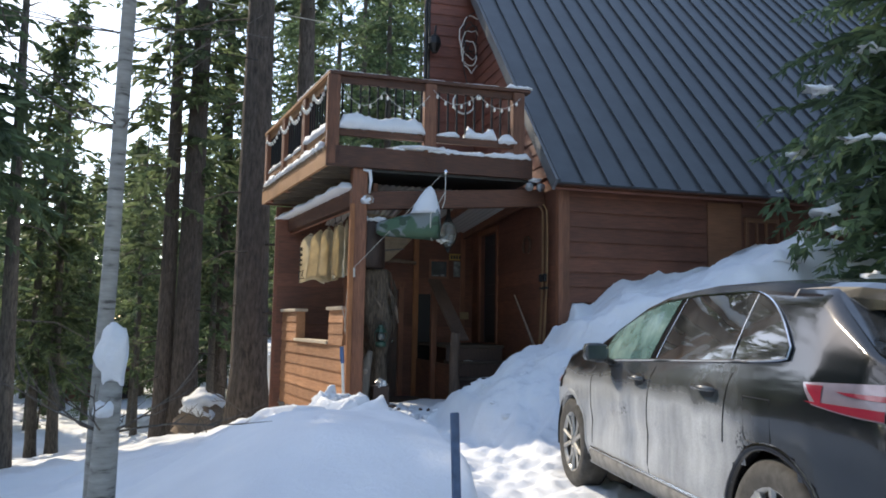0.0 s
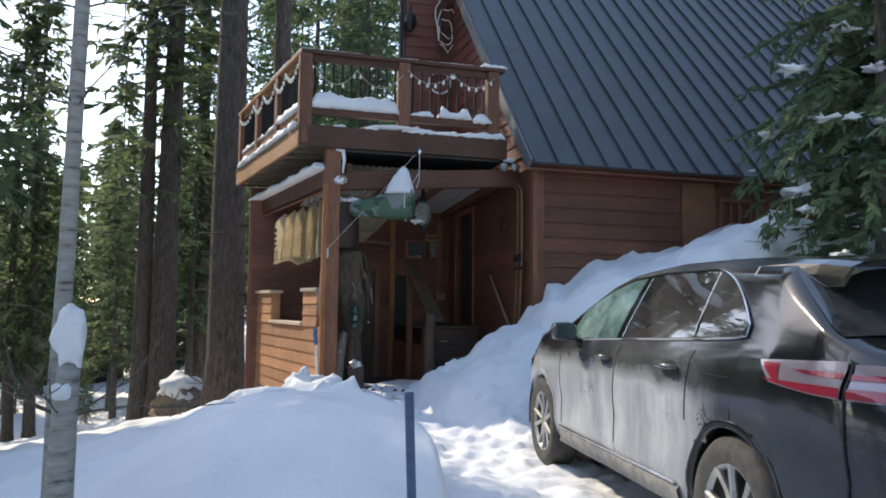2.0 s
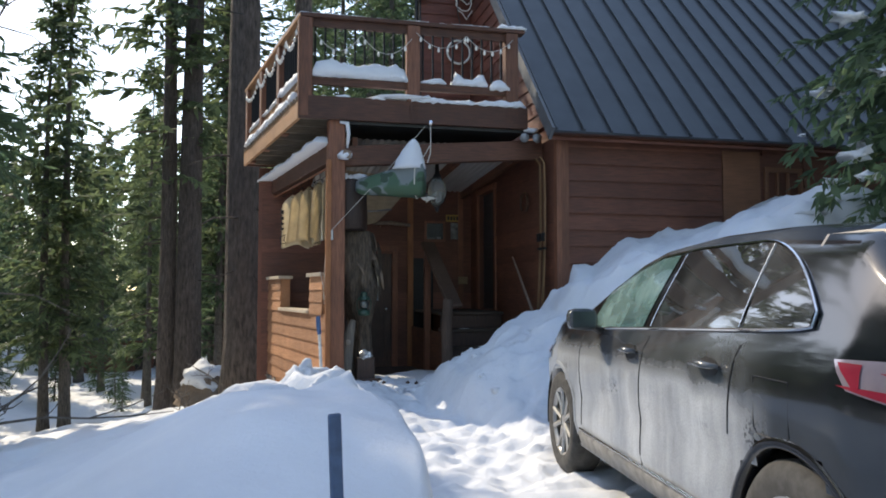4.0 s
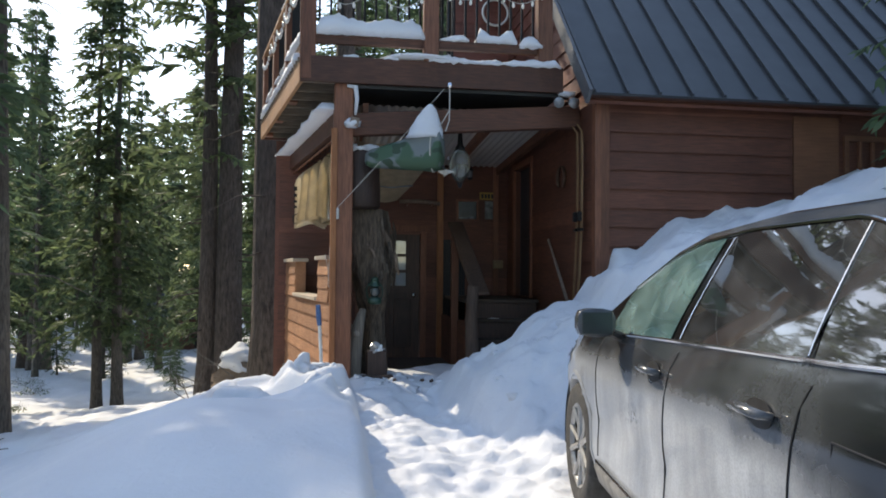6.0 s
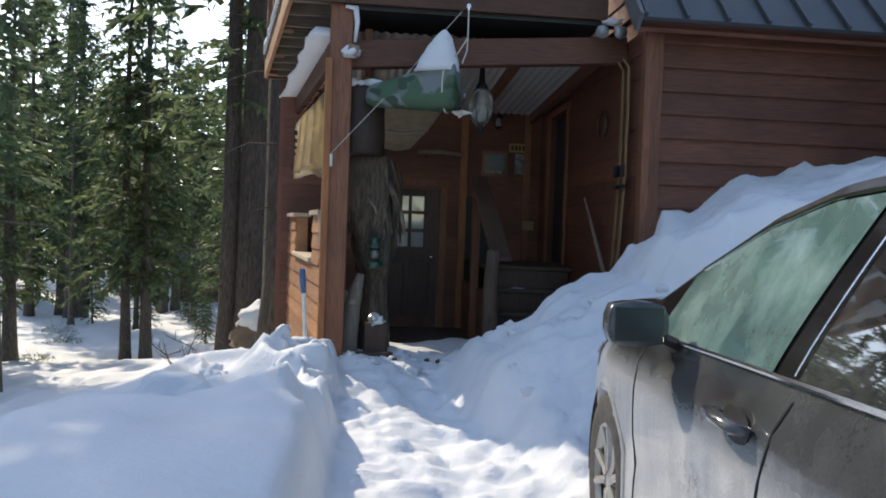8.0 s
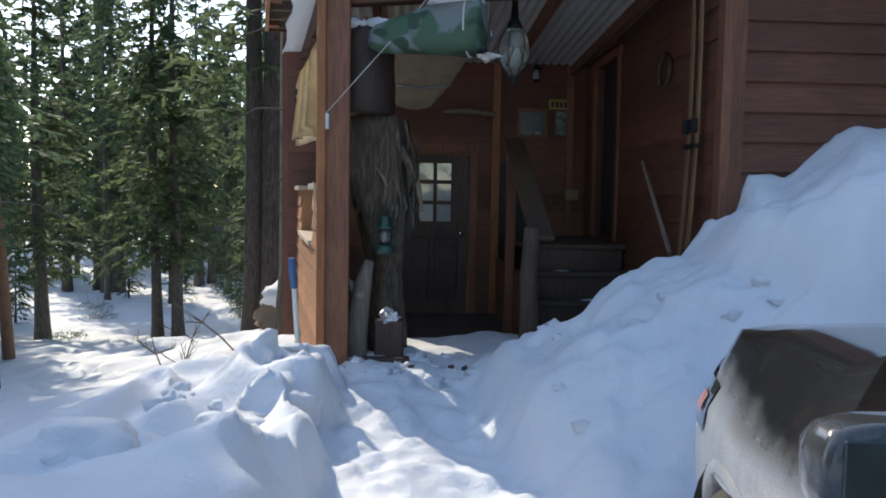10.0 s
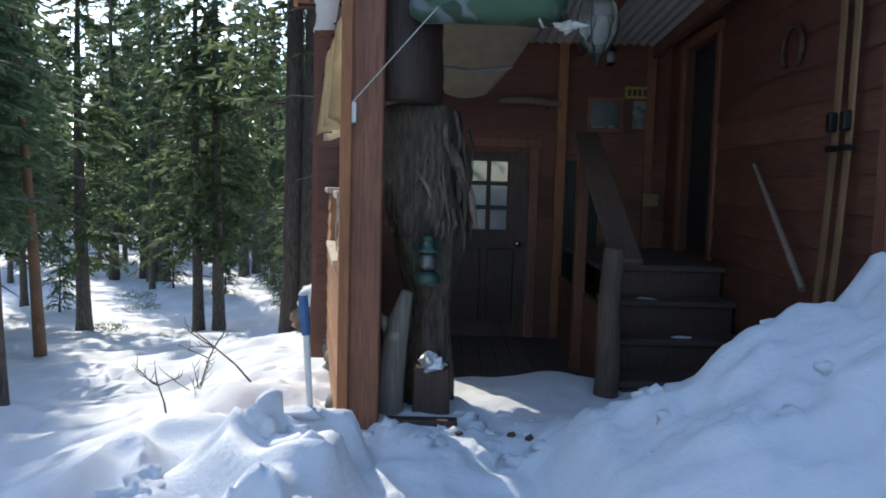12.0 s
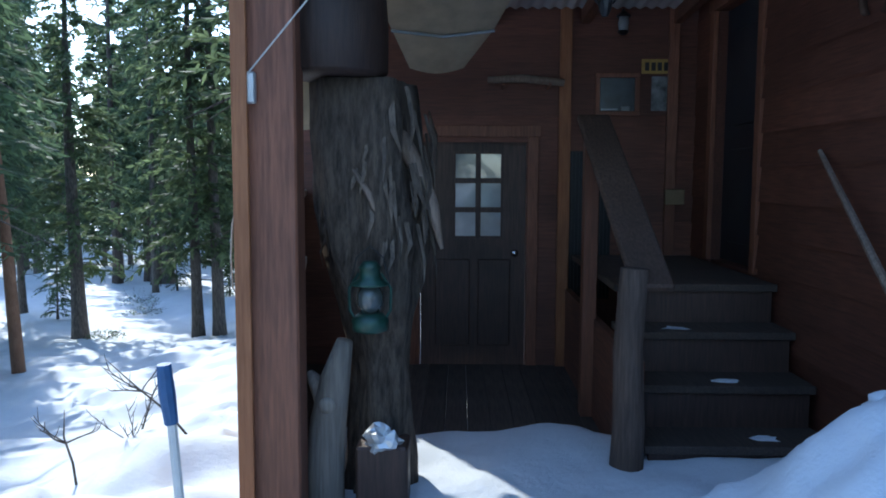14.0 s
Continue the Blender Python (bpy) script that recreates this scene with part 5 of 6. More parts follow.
# gnarled trunk that carries the porch corner, with a dark log on top
gn = bmesh.new()
made = []
for i in range(46):
    z = 0.40 + (2.33 - 0.40) * i / 45
    ring = []
    for k in range(30):
        a = 2 * math.pi * k / 30
        base = 0.125 + 0.075 * min(1.0, max(0.0, (z - 1.15) / 0.5)) + 0.03 * math.exp(-(z - 0.4) / 0.25)
        q = Vector((math.cos(a) * 1.2 + 0.25 * math.sin(z * 2), math.sin(a) * 1.2, z * 0.8))
        r = base * (1 + 0.38 * noise.noise(q * 1.5) + 0.22 * noise.noise(Vector((math.cos(a + z * 0.5) * 5, math.sin(a + z * 0.5) * 5, z * 0.7))) + 0.05 * noise.noise(q * 9))
        ring.append(gn.verts.new((2.83 + 0.05 * math.sin(z * 1.7) + r * math.cos(a), 9.88 + 0.03 * math.cos(z * 2) + r * math.sin(a), z)))
    made.append(ring)
for a, b in zip(made, made[1:]):
    for k in range(30):
        gn.faces.new((a[k], a[(k + 1) % 30], b[(k + 1) % 30], b[k]))
gn.faces.new(made[-1])
gnarled = thing("gnarled_trunk", label="gnarled grey-brown tree trunk standing in the porch corner", category="trunk")
part("trunk", gn, bark_juniper, gnarled, smooth=True)
strips = bmesh.new()
srnd = random.Random(8)
for k in range(70):
    a, z = srnd.uniform(2.6, 6.6), srnd.uniform(1.72, 2.31)
    l, w, r = srnd.uniform(0.12, 0.26), srnd.uniform(0.006, 0.014), 0.215
    c, s = math.cos(a), math.sin(a)
    o = Vector((2.86, 9.88, z))
    q = [o + Vector((c * rr - s * ww, s * rr + c * ww, -dz)) for rr, ww, dz in ((r, -w, 0), (r, w, 0), (r + 0.035, w * 0.9, l * 0.6), (r + 0.03, w * srnd.uniform(-3, 3), l), (r + 0.035, -w * 0.9, l * 0.6))]
    strips.faces.new([strips.verts.new(v) for v in q])
    strips.faces.new([strips.verts.new(v + Vector((-c, -s, 0)) * 0.004) for v in q[::-1]])
tagged(part("shaggy_bark", strips, wood("shaggy_bark_fibre", (0.06, 0.045, 0.034), (0.24, 0.19, 0.145), 2, 0.9, 9), gnarled, "shaggy hanging strips of bark"), kind="stuff")
part("branch_stub", rod([(2.93, 9.84, 2.14), (3.03, 9.83, 1.98), (3.09, 9.82, 1.82), (3.13, 9.81, 1.65)], [0.075, 0.062, 0.05, 0.012], 9, 0.6), grey_wood, gnarled, "broken pale branch stub", True)
part("scar", rod([(2.78, 9.66, 1.98), (2.85, 9.65, 1.88), (2.90, 9.66, 1.74)], [0.012, 0.03, 0.008], 7, 0.5), grey_wood, gnarled, "pale bark scar", True)
block = lathe(bmesh.new(), [(0.19, 0.0), (0.215, 0.02), (0.222, 0.18), (0.21, 0.34), (0.215, 0.55), (0.19, 0.60)], 22, pose(2.70, 9.72, 2.335))
for v in block.verts:
    v.co.x += 0.012 * noise.noise(v.co * 6)
    v.co.y += 0.012 * noise.noise(v.co * 6 + Vector((9, 0, 0)))
solid("dark_log", block, wood("dark_log_wood", (0.022, 0.014, 0.011), (0.06, 0.035, 0.026), 2, 0.6), "thick dark log section under the deck beam", "log", smooth=True)
bits = bmesh.new()
for k, (x, y, z, s) in enumerate(((2.62, 9.56, 2.945, 0.05), (2.70, 9.54, 2.94, 0.035), (2.80, 9.56, 2.945, 0.06), (2.87, 9.60, 2.945, 0.045))):
    lump(bits, (x, y, z), (s * 1.4, s, s * 0.7), k, 0.4, 2)
solid("snow_clod", bits, snow_clod_mat, "bits of snow on the dark log", "snow", "stuff", True)
bracket = thing("post_bracket", (2.60, 9.36, 3.12), label="small wooden bracket topped with snow on the post", category="bracket")
part("block", cube(-0.03, 0.06, -0.07, 0.02, 0.0, 0.09, pose(0, 0, 0, 0, 12, 0), 0.005), grey_wood, bracket)
part("snow_cap", lump(bmesh.new(), (0.01, -0.02, 0.03), (0.08, 0.06, 0.05), 3, 0.4, 2), snow_clod_mat, bracket, "snow on the bracket", True)
part("snow_streak", rod([(0.035, 0.0, 0.12), (0.05, 0.0, 0.28), (0.035, 0.0, 0.40), (-0.05, 0.0, 0.41)], [0.012, 0.022, 0.028, 0.015], 7), snow_clod_mat, bracket, "snow stuck along the post", True)

# lantern, driftwood, box with foil
green = plain("lantern_green", (0.018, 0.060, 0.040), 0.45, 0.2, 0.3, 14, 0.05, 0.4)
lant = thing("oil_lantern", (2.86, 9.56, 1.35), label="old green oil lantern hanging on the trunk", category="lantern")
lant.scale = (0.85, 0.85, 0.85)
part("tank", lathe(bmesh.new(), [(0.05, 0.0), (0.082, 0.012), (0.085, 0.06), (0.06, 0.085), (0.045, 0.09)], 20), green, lant, smooth=True)
part("globe", lathe(bmesh.new(), [(0.04, 0.09), (0.062, 0.13), (0.06, 0.18), (0.04, 0.22)], 16), pane_mat("lantern_glass", ((0.05, 0.06, 0.055), (0.12, 0.14, 0.13)), 0.05), lant, "sooty glass globe", True)
part("hood", lathe(bmesh.new(), [(0.085, 0.215), (0.088, 0.225), (0.05, 0.245), (0.045, 0.29), (0.052, 0.295), (0.03, 0.325)], 20), green, lant, smooth=True)
for s in (-1, 1):
    part("side_tube", rod([(s * 0.06, 0, 0.05), (s * 0.092, 0, 0.10), (s * 0.095, 0, 0.2), (s * 0.05, 0, 0.27)], 0.007, 6), green, lant)
part("bail", rod([(-0.09, 0, 0.22), (-0.06, 0, 0.34), (0.0, 0.02, 0.39), (0.06, 0, 0.34), (0.09, 0, 0.22)], 0.003, 5), black_metal, lant)
drift_mat = wood("driftwood", (0.20, 0.17, 0.14), (0.42, 0.36, 0.29), 2, 0.9, 7)
drift = thing("driftwood", (2.68, 9.66, 0.58), label="pale forked driftwood standing in the snow", category="driftwood")
part("stem", rod([(-0.03, 0, -0.12), (-0.02, 0, 0.2), (0.0, 0, 0.40), (0.03, -0.01, 0.57), (0.07, -0.02, 0.72)], [0.09, 0.082, 0.074, 0.06, 0.034], 10), drift_mat, drift, smooth=True)
part("fork", rod([(0.0, 0, 0.44), (-0.05, 0.03, 0.53), (-0.09, 0.05, 0.57)], [0.05, 0.036, 0.02], 8), drift_mat, drift, smooth=True)
part("knot", lathe(bmesh.new(), [(0.03, 0.0), (0.034, 0.012), (0.012, 0.016)], 12, pose(0.005, -0.06, 0.47, 90, 0, 0)), drift_mat, drift, smooth=True)
tub = thing("planter_box", (2.88, 9.70, 0.54), label="dark box with crumpled silvery foil on it", category="box")
part("box", cube(-0.09, 0.12, -0.08, 0.10, 0.0, 0.33, None, 0.01), door_dark, tub)
foil = bmesh.new()
lump(foil, (0.02, -0.05, 0.35), (0.065, 0.05, 0.06), 4, 0.4, 3)
part("foil", foil, plain("silver_foil", (0.70, 0.70, 0.69), 0.25, 0.45, 0.1, 20, 0.0), tub, "crumpled silver foil")

# camouflage bag hung from the deck, a cone of snow on it
camo, nt_c, bc = nodes_of("camouflage_cloth")
n1, n2 = noise_tex(nt_c, 3.6, 1.5), noise_tex(nt_c, 5.2, 1.0, (1, 1, 1.4))
c1 = ramp(nt_c, n1, [(0.48, (0.16, 0.19, 0.19)), (0.52, (0.05, 0.105, 0.06))])
c1 = mix(nt_c, ramp(nt_c, n2, [(0.56, (0, 0, 0)), (0.59, (1, 1, 1))]), c1, (0.03, 0.06, 0.035))
link(nt_c, c1, bc.inputs["Base Color"])
bc.inputs["Roughness"].default_value = 0.65
bump(nt_c, bc, noise_tex(nt_c, 9, 3), 0.3, 0.01)
bag = thing("hanging_bag", (3.47, 9.16, 2.88), label="camouflage bag hung from the deck, heaped with snow", category="bag")
bb = bmesh.new()
rings = []
axis = Vector((-0.70, 0.30, -0.06))
sidev = Vector((0.40, 0.92, 0)).normalized()
for t, w, hgt in ((-0.02, 0.10, 0.14), (0.0, 0.125, 0.185), (0.12, 0.135, 0.195), (0.35, 0.13, 0.165), (0.65, 0.12, 0.13), (0.95, 0.09, 0.095), (1.02, 0.05, 0.06)):
    ring = []
    for k in range(20):
        a = 2 * math.pi * k / 20
        c, s = math.cos(a), math.sin(a)
        q = axis * t + sidev * (w * abs(c) ** 0.7 * (1 if c > 0 else -1) * (1.12 if s < -0.2 else 0.92)) + Vector((0, 0, hgt * abs(s) ** 0.7 * (1 if s > 0 else -1)))
        q += Vector((0, 0, 0.014 * noise.noise(q * 8)))
        ring.append(bb.verts.new(q))
    rings.append(ring)
for a, b in zip(rings, rings[1:]):
    for k in range(20):
        bb.faces.new((a[k], a[(k + 1) % 20], b[(k + 1) % 20], b[k]))
bb.faces.new(rings[0][::-1])
bb.faces.new(rings[-1])
part("bag", bb, camo, bag, smooth=True)
rope_mat = plain("pale_rope", (0.55, 0.52, 0.46), 0.8, 0, 0.2, 60, 0.3)
for t in (0.10,):
    loop = [axis * t + sidev * (0.142 * math.cos(a)) + Vector((0.0, 0, 0.205 * math.sin(a))) for a in np.linspace(0, 2 * math.pi, 20)]
    part("strap", rod(loop, 0.007, 6), rope_mat, bag, "pale rope strap")
part("bottom_rim", rod([Vector((0.0, -0.13, -0.175)), Vector((0.04, 0.0, -0.185)), Vector((0.06, 0.11, -0.17))], 0.014, 7), black_metal, bag, "dark bottom rim")
part("tag", cube(-0.028, 0.028, -0.002, 0.002, -0.018, 0.018, pose(0.062, -0.10, -0.085, 0, -8, 66)), pane_pale, bag, "small white tag")
part("rope_knot", lump(bmesh.new(), (0.03, -0.02, -0.215), (0.06, 0.05, 0.022), 6, 0.9, 2, 3), rope_mat, bag, "bunched rope ends")
part("rope", rod([(0.08, 0.0, 0.64), (0.082, 0.0, 0.45), (0.078, 0.0, 0.30), (0.04, -0.02, 0.19)], 0.006, 6), rope_mat, bag, "hanging rope with metal links")
part("rope", rod([(0.078, 0.0, 0.40), (0.02, -0.03, 0.30), (-0.06, -0.02, 0.17)], 0.005, 6), rope_mat, bag, "hanging rope")
part("hook", lathe(bmesh.new(), [(0.02, 0.0), (0.024, 0.02), (0.018, 0.05)], 10, pose(0.08, 0.0, 0.625)), chrome, bag, "steel hook")
cone = bmesh.new()
sect = []
for i in range(12):
    t = i / 11
    r = 0.145 * (1 - t) ** 0.75 + 0.022
    ring = []
    for k in range(18):
        a = 2 * math.pi * k / 18
        q = Vector((math.cos(a) * r * 1.15, math.sin(a) * r * 0.85, 0))
        q += Vector((-0.16 + 0.05 * t, 0.03, 0.12 + 0.34 * t))
        q += Vector((1, 1, 0.3)) * (0.018 * noise.noise(q * 14))
        ring.append(cone.verts.new(q))
    sect.append(ring)
for a, b in zip(sect, sect[1:]):
    for k in range(18):
        cone.faces.new((a[k], a[(k + 1) % 18], b[(k + 1) % 18], b[k]))
cone.faces.new(sect[0][::-1])
cone.faces.new(sect[-1])
part("snow_cone", cone, snow_clod_mat, bag, "pointed heap of snow", True)
solid("cable", rod([(3.50, 9.17, 3.50), (3.0, 9.27, 2.90), (2.44, 9.36, 2.28)], 0.003, 6), rope_mat, "thin pale cable from the deck to the post", "cable")
solid("cable", rod([(2.415, 9.40, 2.22), (2.40, 9.44, 1.9), (2.39, 9.45, 1.55), (2.42, 9.42, 1.42), (2.385, 9.46, 1.7), (2.36, 9.55, 1.85)], 0.0035, 6), rope_mat, "loop of pale cable on the post side", "cable")

# glass net-float lamp
fl = thing("hanging_lamp", (3.78, 9.82, 2.62), label="old glass float lamp in a wire cage", category="lamp")
clear, nt_g, bg = nodes_of("float_glass")
bg.inputs["Base Color"].default_value = (0.75, 0.80, 0.74, 1)
bg.inputs["Roughness"].default_value = 0.06
bg.inputs["Transmission Weight"].default_value = 0.9
part("globe", lathe(bmesh.new(), [(0.03, 0.04), (0.085, 0.10), (0.112, 0.20), (0.10, 0.30), (0.06, 0.37)], 18), clear, fl, "old clear glass", True)
for k in range(6):
    a = 2 * math.pi * k / 6
    part("wire", rod([(r * math.cos(a), r * math.sin(a), z) for r, z in ((0.03, 0.02), (0.092, 0.10), (0.12, 0.20), (0.107, 0.30), (0.05, 0.39))], 0.0035, 5), black_metal, fl)
part("collar", lathe(bmesh.new(), [(0.05, 0.37), (0.055, 0.40), (0.03, 0.44), (0.022, 0.56), (0.03, 0.60)], 14), black_metal, fl, smooth=True)
part("chain", rod([(0, 0, 0.58), (0, 0, 0.74)], 0.008, 6), black_metal, fl)
part("finial", lathe(bmesh.new(), [(0.012, -0.03), (0.026, 0.0), (0.03, 0.03)], 10), black_metal, fl)

# cream canvas sling under the sheets
can = bmesh.new()
sec = [[can.verts.new((x, y, z - 0.03 * math.sin(math.pi * i / 6))) for i, x in enumerate(np.linspace(a, b, 7))] for y, z, a, b in ((9.95, 3.08, 2.68, 3.62), (10.35, 2.92, 2.74, 3.52), (10.75, 2.72, 2.84, 3.38), (11.0, 2.55, 2.92, 3.22))]
for a, b in zip(sec, sec[1:]):
    for k in range(6):
        can.faces.new((a[k], a[k + 1], b[k + 1], b[k]))
bmesh.ops.solidify(can, geom=can.faces[:], thickness=0.012)
sling = thing("canvas_sling", label="cream canvas sling slung under the porch roof", category="canvas")
part("cloth", can, plain("canvas_cream", (0.50, 0.42, 0.30), 0.85, 0, 0.15, 10, 0.3), sling, smooth=True)
part("hem", rod([(2.84, 10.74, 2.705), (3.11, 10.74, 2.675), (3.38, 10.74, 2.705)], 0.009, 6), pane_pale, sling, "white hem rod")
for x, y in ((2.7, 9.97), (3.6, 9.97)):
    part("cord", rod([(x, y, 3.08), (x, y - 0.02, 3.34)], 0.005, 5), rope_mat, sling)

# skis, ring, stick, floodlight
ski_mat = wood("ski_tan", (0.19, 0.105, 0.05), (0.32, 0.20, 0.10), 2, 0.45)
for y in (9.36, 9.50):
    ski = thing("ski", (4.955, y - 0.08, 1.20), label="tan wooden ski standing against the house wall", category="ski", group="pair of skis")
    bm = bmesh.new()
    pts = [(-0.05, 0), (-0.02, 0.5), (0.0, 1.0), (0.005, 1.6), (0.0, 1.85), (0.0, 1.95), (-0.05, 2.02)]
    rr = [[bm.verts.new((x + dx, dy * (1 if z < 1.9 else 0.55), z)) for dx, dy in ((-0.007, -0.022), (0.007, -0.022), (0.007, 0.022), (-0.007, 0.022))] for x, z in pts]
    for a, b in zip(rr, rr[1:]):
        for k in range(4):
            bm.faces.new((a[k], a[(k + 1) % 4], b[(k + 1) % 4], b[k]))
    bm.faces.new(rr[0][::-1])
    bm.faces.new(rr[-1])
    part("blade", bm, ski_mat, ski)
    part("binding", cube(-0.045, 0.0, -0.027, 0.027, 1.02, 1.12, None, 0.008), black_metal, ski, "dark binding")
    part("strap", cube(-0.03, 0.012, -0.04, 0.04, 0.92, 0.95), black_metal, ski)
ring_pts = [(4.985, 10.06 + 0.13 * math.cos(a), 2.76 + 0.13 * math.sin(a)) for a in np.linspace(-0.8, 4.2, 18)]
solid("horseshoe", rod(ring_pts, 0.02, 7, 0.6), plain("rusty_iron", (0.10, 0.055, 0.035), 0.75, 0.4, 0.4, 20, 0.4), "rusty iron ring hung on the house wall", "horseshoe", smooth=True)
solid("walking_stick", rod([(4.90, 9.55, 1.38), (4.94, 10.05, 1.75), (4.975, 10.50, 2.08)], [0.02, 0.017, 0.013], 7), grey_wood, "pale stick leaning on the house wall", "stick")
flood = thing("floodlight", (4.80, 9.40, 3.40), label="white twin floodlight with snow under the deck corner", category="lamp")
part("base", cube(-0.05, 0.05, -0.02, 0.04, 0.10, 0.15), black_metal, flood)
for s in (-1, 1):
    part("head", lathe(bmesh.new(), [(0.022, 0.0), (0.05, 0.05), (0.056, 0.10)], 14, pose(s * 0.055, -0.03, 0.08, 115, 0, s * 20)), pane_pale, flood, smooth=True)
part("snow_cap", lump(bmesh.new(), (0.02, -0.05, 0.14), (0.09, 0.06, 0.03), 8, 0.3, 2), snow_clod_mat, flood, "snow on the floodlight", True)

# cloths drying on hangers in the side opening
cloth_mats = [plain("vest_yellow", (0.60, 0.52, 0.37), 0.8, 0, 0.2, 5, 0.3), plain("vest_cream", (0.70, 0.64, 0.51), 0.8, 0, 0.15, 5, 0.3)]
rail_thing = solid("hanging_rod", rod([M_LEFT @ Vector((0.15, -0.07, 3.06)), M_LEFT @ Vector((3.45, -0.07, 3.06))], 0.014, 8), trim_z, "wooden rod for hangers in the porch opening", "rod")
rnd = random.Random(21)
for i, s in enumerate((0.42, 0.66, 0.92, 1.20, 1.60, 2.10)):
    v = thing("hanging_vest", m=M_LEFT @ pose(s, -0.07, 3.06, 0, 0, (58, 42, 66, 35, 24, 4)[i]), label="pale yellow cloth vest on a wire hanger in the sun" if i < 5 else "cream cloth vest with dark prints on a hanger", category="vest", group="vests drying on hangers")
    b = bmesh.new()
    g = []
    for j in range(13):
        t = j / 12
        w = float(np.interp(t, [0, 0.06, 0.2, 0.45, 1.0], [0.04, 0.10, 0.17, 0.17, 0.20]))
        row = []
        for k in range(9):
            u = k / 8 * 2 - 1
            fold = 0.035 * math.sin(u * 5 + i) * t + 0.02 * noise.noise(Vector((u * 2, t * 3, i * 4.0)))
            row.append(b.verts.new((fold, u * w + 0.04 * t * math.sin(i * 2.1), -0.10 - 0.72 * t - 0.03 * abs(u) * (1 - t) - 0.03 * t * math.sin(u * 3 + i))))
        g.append(row)
    for a, c in zip(g, g[1:]):
        for k in range(8):
            b.faces.new((a[k], a[k + 1], c[k + 1], c[k]))
    bmesh.ops.solidify(b, geom=b.faces[:], thickness=0.012)
    part("cloth", b, cloth_mats[1 if i in (0, 5) else 0], v, smooth=True)
    part("hanger", rod([(0, 0, 0.012), (0.0, 0.012, -0.02), (0, 0, -0.08), (0, 0.15, -0.14), (0, -0.15, -0.14), (0, 0, -0.08)], 0.004, 5), black_metal, v, "wire hanger")
    if i == 5:
        for k, (y, z, h) in enumerate(((0.17, -0.38, 0.05), (0.17, -0.46, 0.04), (0.17, -0.53, 0.03), (0.17, -0.60, 0.03))):
            part("print_bar", cube(-0.05, -0.03, y - 0.03, y + 0.01, z, z + h), ink, v)
        part("print_shape", rod([(-0.05, 0.19, -0.70), (-0.05, 0.12, -0.66), (-0.05, 0.14, -0.74), (-0.05, 0.10, -0.78), (-0.05, 0.18, -0.79), (-0.05, 0.19, -0.70)], 0.008, 5), ink, v)
hd = bmesh.new()
snow_strip(hd, M_LEFT @ Vector((0.05, 0.02, 3.30)), M_LEFT @ Vector((3.5, 0.02, 3.30)), 0.28, 0.08, 3)
solid("snow_ridge", hd, snow_mat, "ridge of snow on the porch header", "snow", "stuff", True)

# ---- snow on the deck, string lights, ornaments ----
dk = bmesh.new()
D0 = Vector((2.16, 9.39, 3.80))
dvec = Vector((math.cos(radians(90 + SKEW)), math.sin(radians(90 + SKEW)), 0))
snow_strip(dk, D0 + Vector((0.08, 0, 0.235)), D0 + Vector((1.16, 0, 0.235)), 0.16, 0.19, 1)
snow_strip(dk, D0 + Vector((1.32, 0, 0.235)), D0 + Vector((1.62, 0, 0.235)), 0.11, 0.06, 2)
snow_strip(dk, D0 + Vector((1.70, 0.02, 0.235)), D0 + Vector((2.12, 0.02, 0.235)), 0.15, 0.17, 3)
snow_strip(dk, D0 + Vector((2.15, 0, 0.20)), D0 + Vector((2.38, 0, 0.20)), 0.17, 0.15, 9)
snow_strip(dk, D0 + Vector((1.15, -0.03, 0.0)), D0 + Vector((2.5, -0.03, 0.0)), 0.12, 0.07, 4, 0.05, 0.5)
snow_strip(dk, D0 + Vector((0.05, -0.03, 0.0)), D0 + Vector((1.1, -0.03, 0.0)), 0.08, 0.03, 5, 0.05, 0.9)
snow_strip(dk, D0 + Vector((2.36, -0.02, 0.0)), D0 + Vector((2.58, -0.02, 0.0)), 0.16, 0.12, 6)
snow_strip(dk, D0 + Vector((-0.05, 0, 0.945)), D0 + Vector((2.2, 0, 0.945)), 0.13, 0.012, 7, 0.06, 0.6)
snow_strip(dk, D0 + Vector((2.25, 0, 0.945)), D0 + Vector((2.60, 0, 0.945)), 0.15, 0.075, 8)
snow_strip(dk, D0 + dvec * -0.05 + Vector((0, 0, 0.945)), D0 + dvec * 1.5 + Vector((0, 0, 0.945)), 0.15, 0.035, 10)
snow_strip(dk, D0 + dvec * 0.1 + Vector((0, 0, 0.235)), D0 + dvec * 1.1 + Vector((0, 0, 0.235)), 0.15, 0.13, 11)
snow_strip(dk, D0 + dvec * 1.25 + Vector((0, 0, 0.235)), D0 + dvec * 3.4 + Vector((0, 0, 0.235)), 0.12, 0.06, 12, 0.06, 0.4)
snow_strip(dk, D0 + dvec * 0.1 + Vector((-0.07, 0, 0.0)), D0 + dvec * 3.4 + Vector((-0.07, 0, 0.0)), 0.11, 0.10, 13, 0.05, 0.55)
for k in range(30):
    t = random.Random(k).uniform(0.2, 3.3)
    s = random.Random(k + 99).uniform(0.03, 0.07)
    lump(dk, D0 + dvec * t + Vector((-0.04, 0, 0.02)), (s, s, s * 0.8), k, 0.4, 1)
for k in range(14):
    t = random.Random(k + 7).uniform(1.1, 2.5)
    s = random.Random(k + 55).uniform(0.03, 0.08)
    lump(dk, D0 + Vector((t, -0.01, 0.03)), (s * 1.2, s, s * 0.7), k, 0.4, 1)
solid("deck_snow", dk, snow_clod_mat, "snow lying along the deck rails and boards", "snow", "stuff", True)
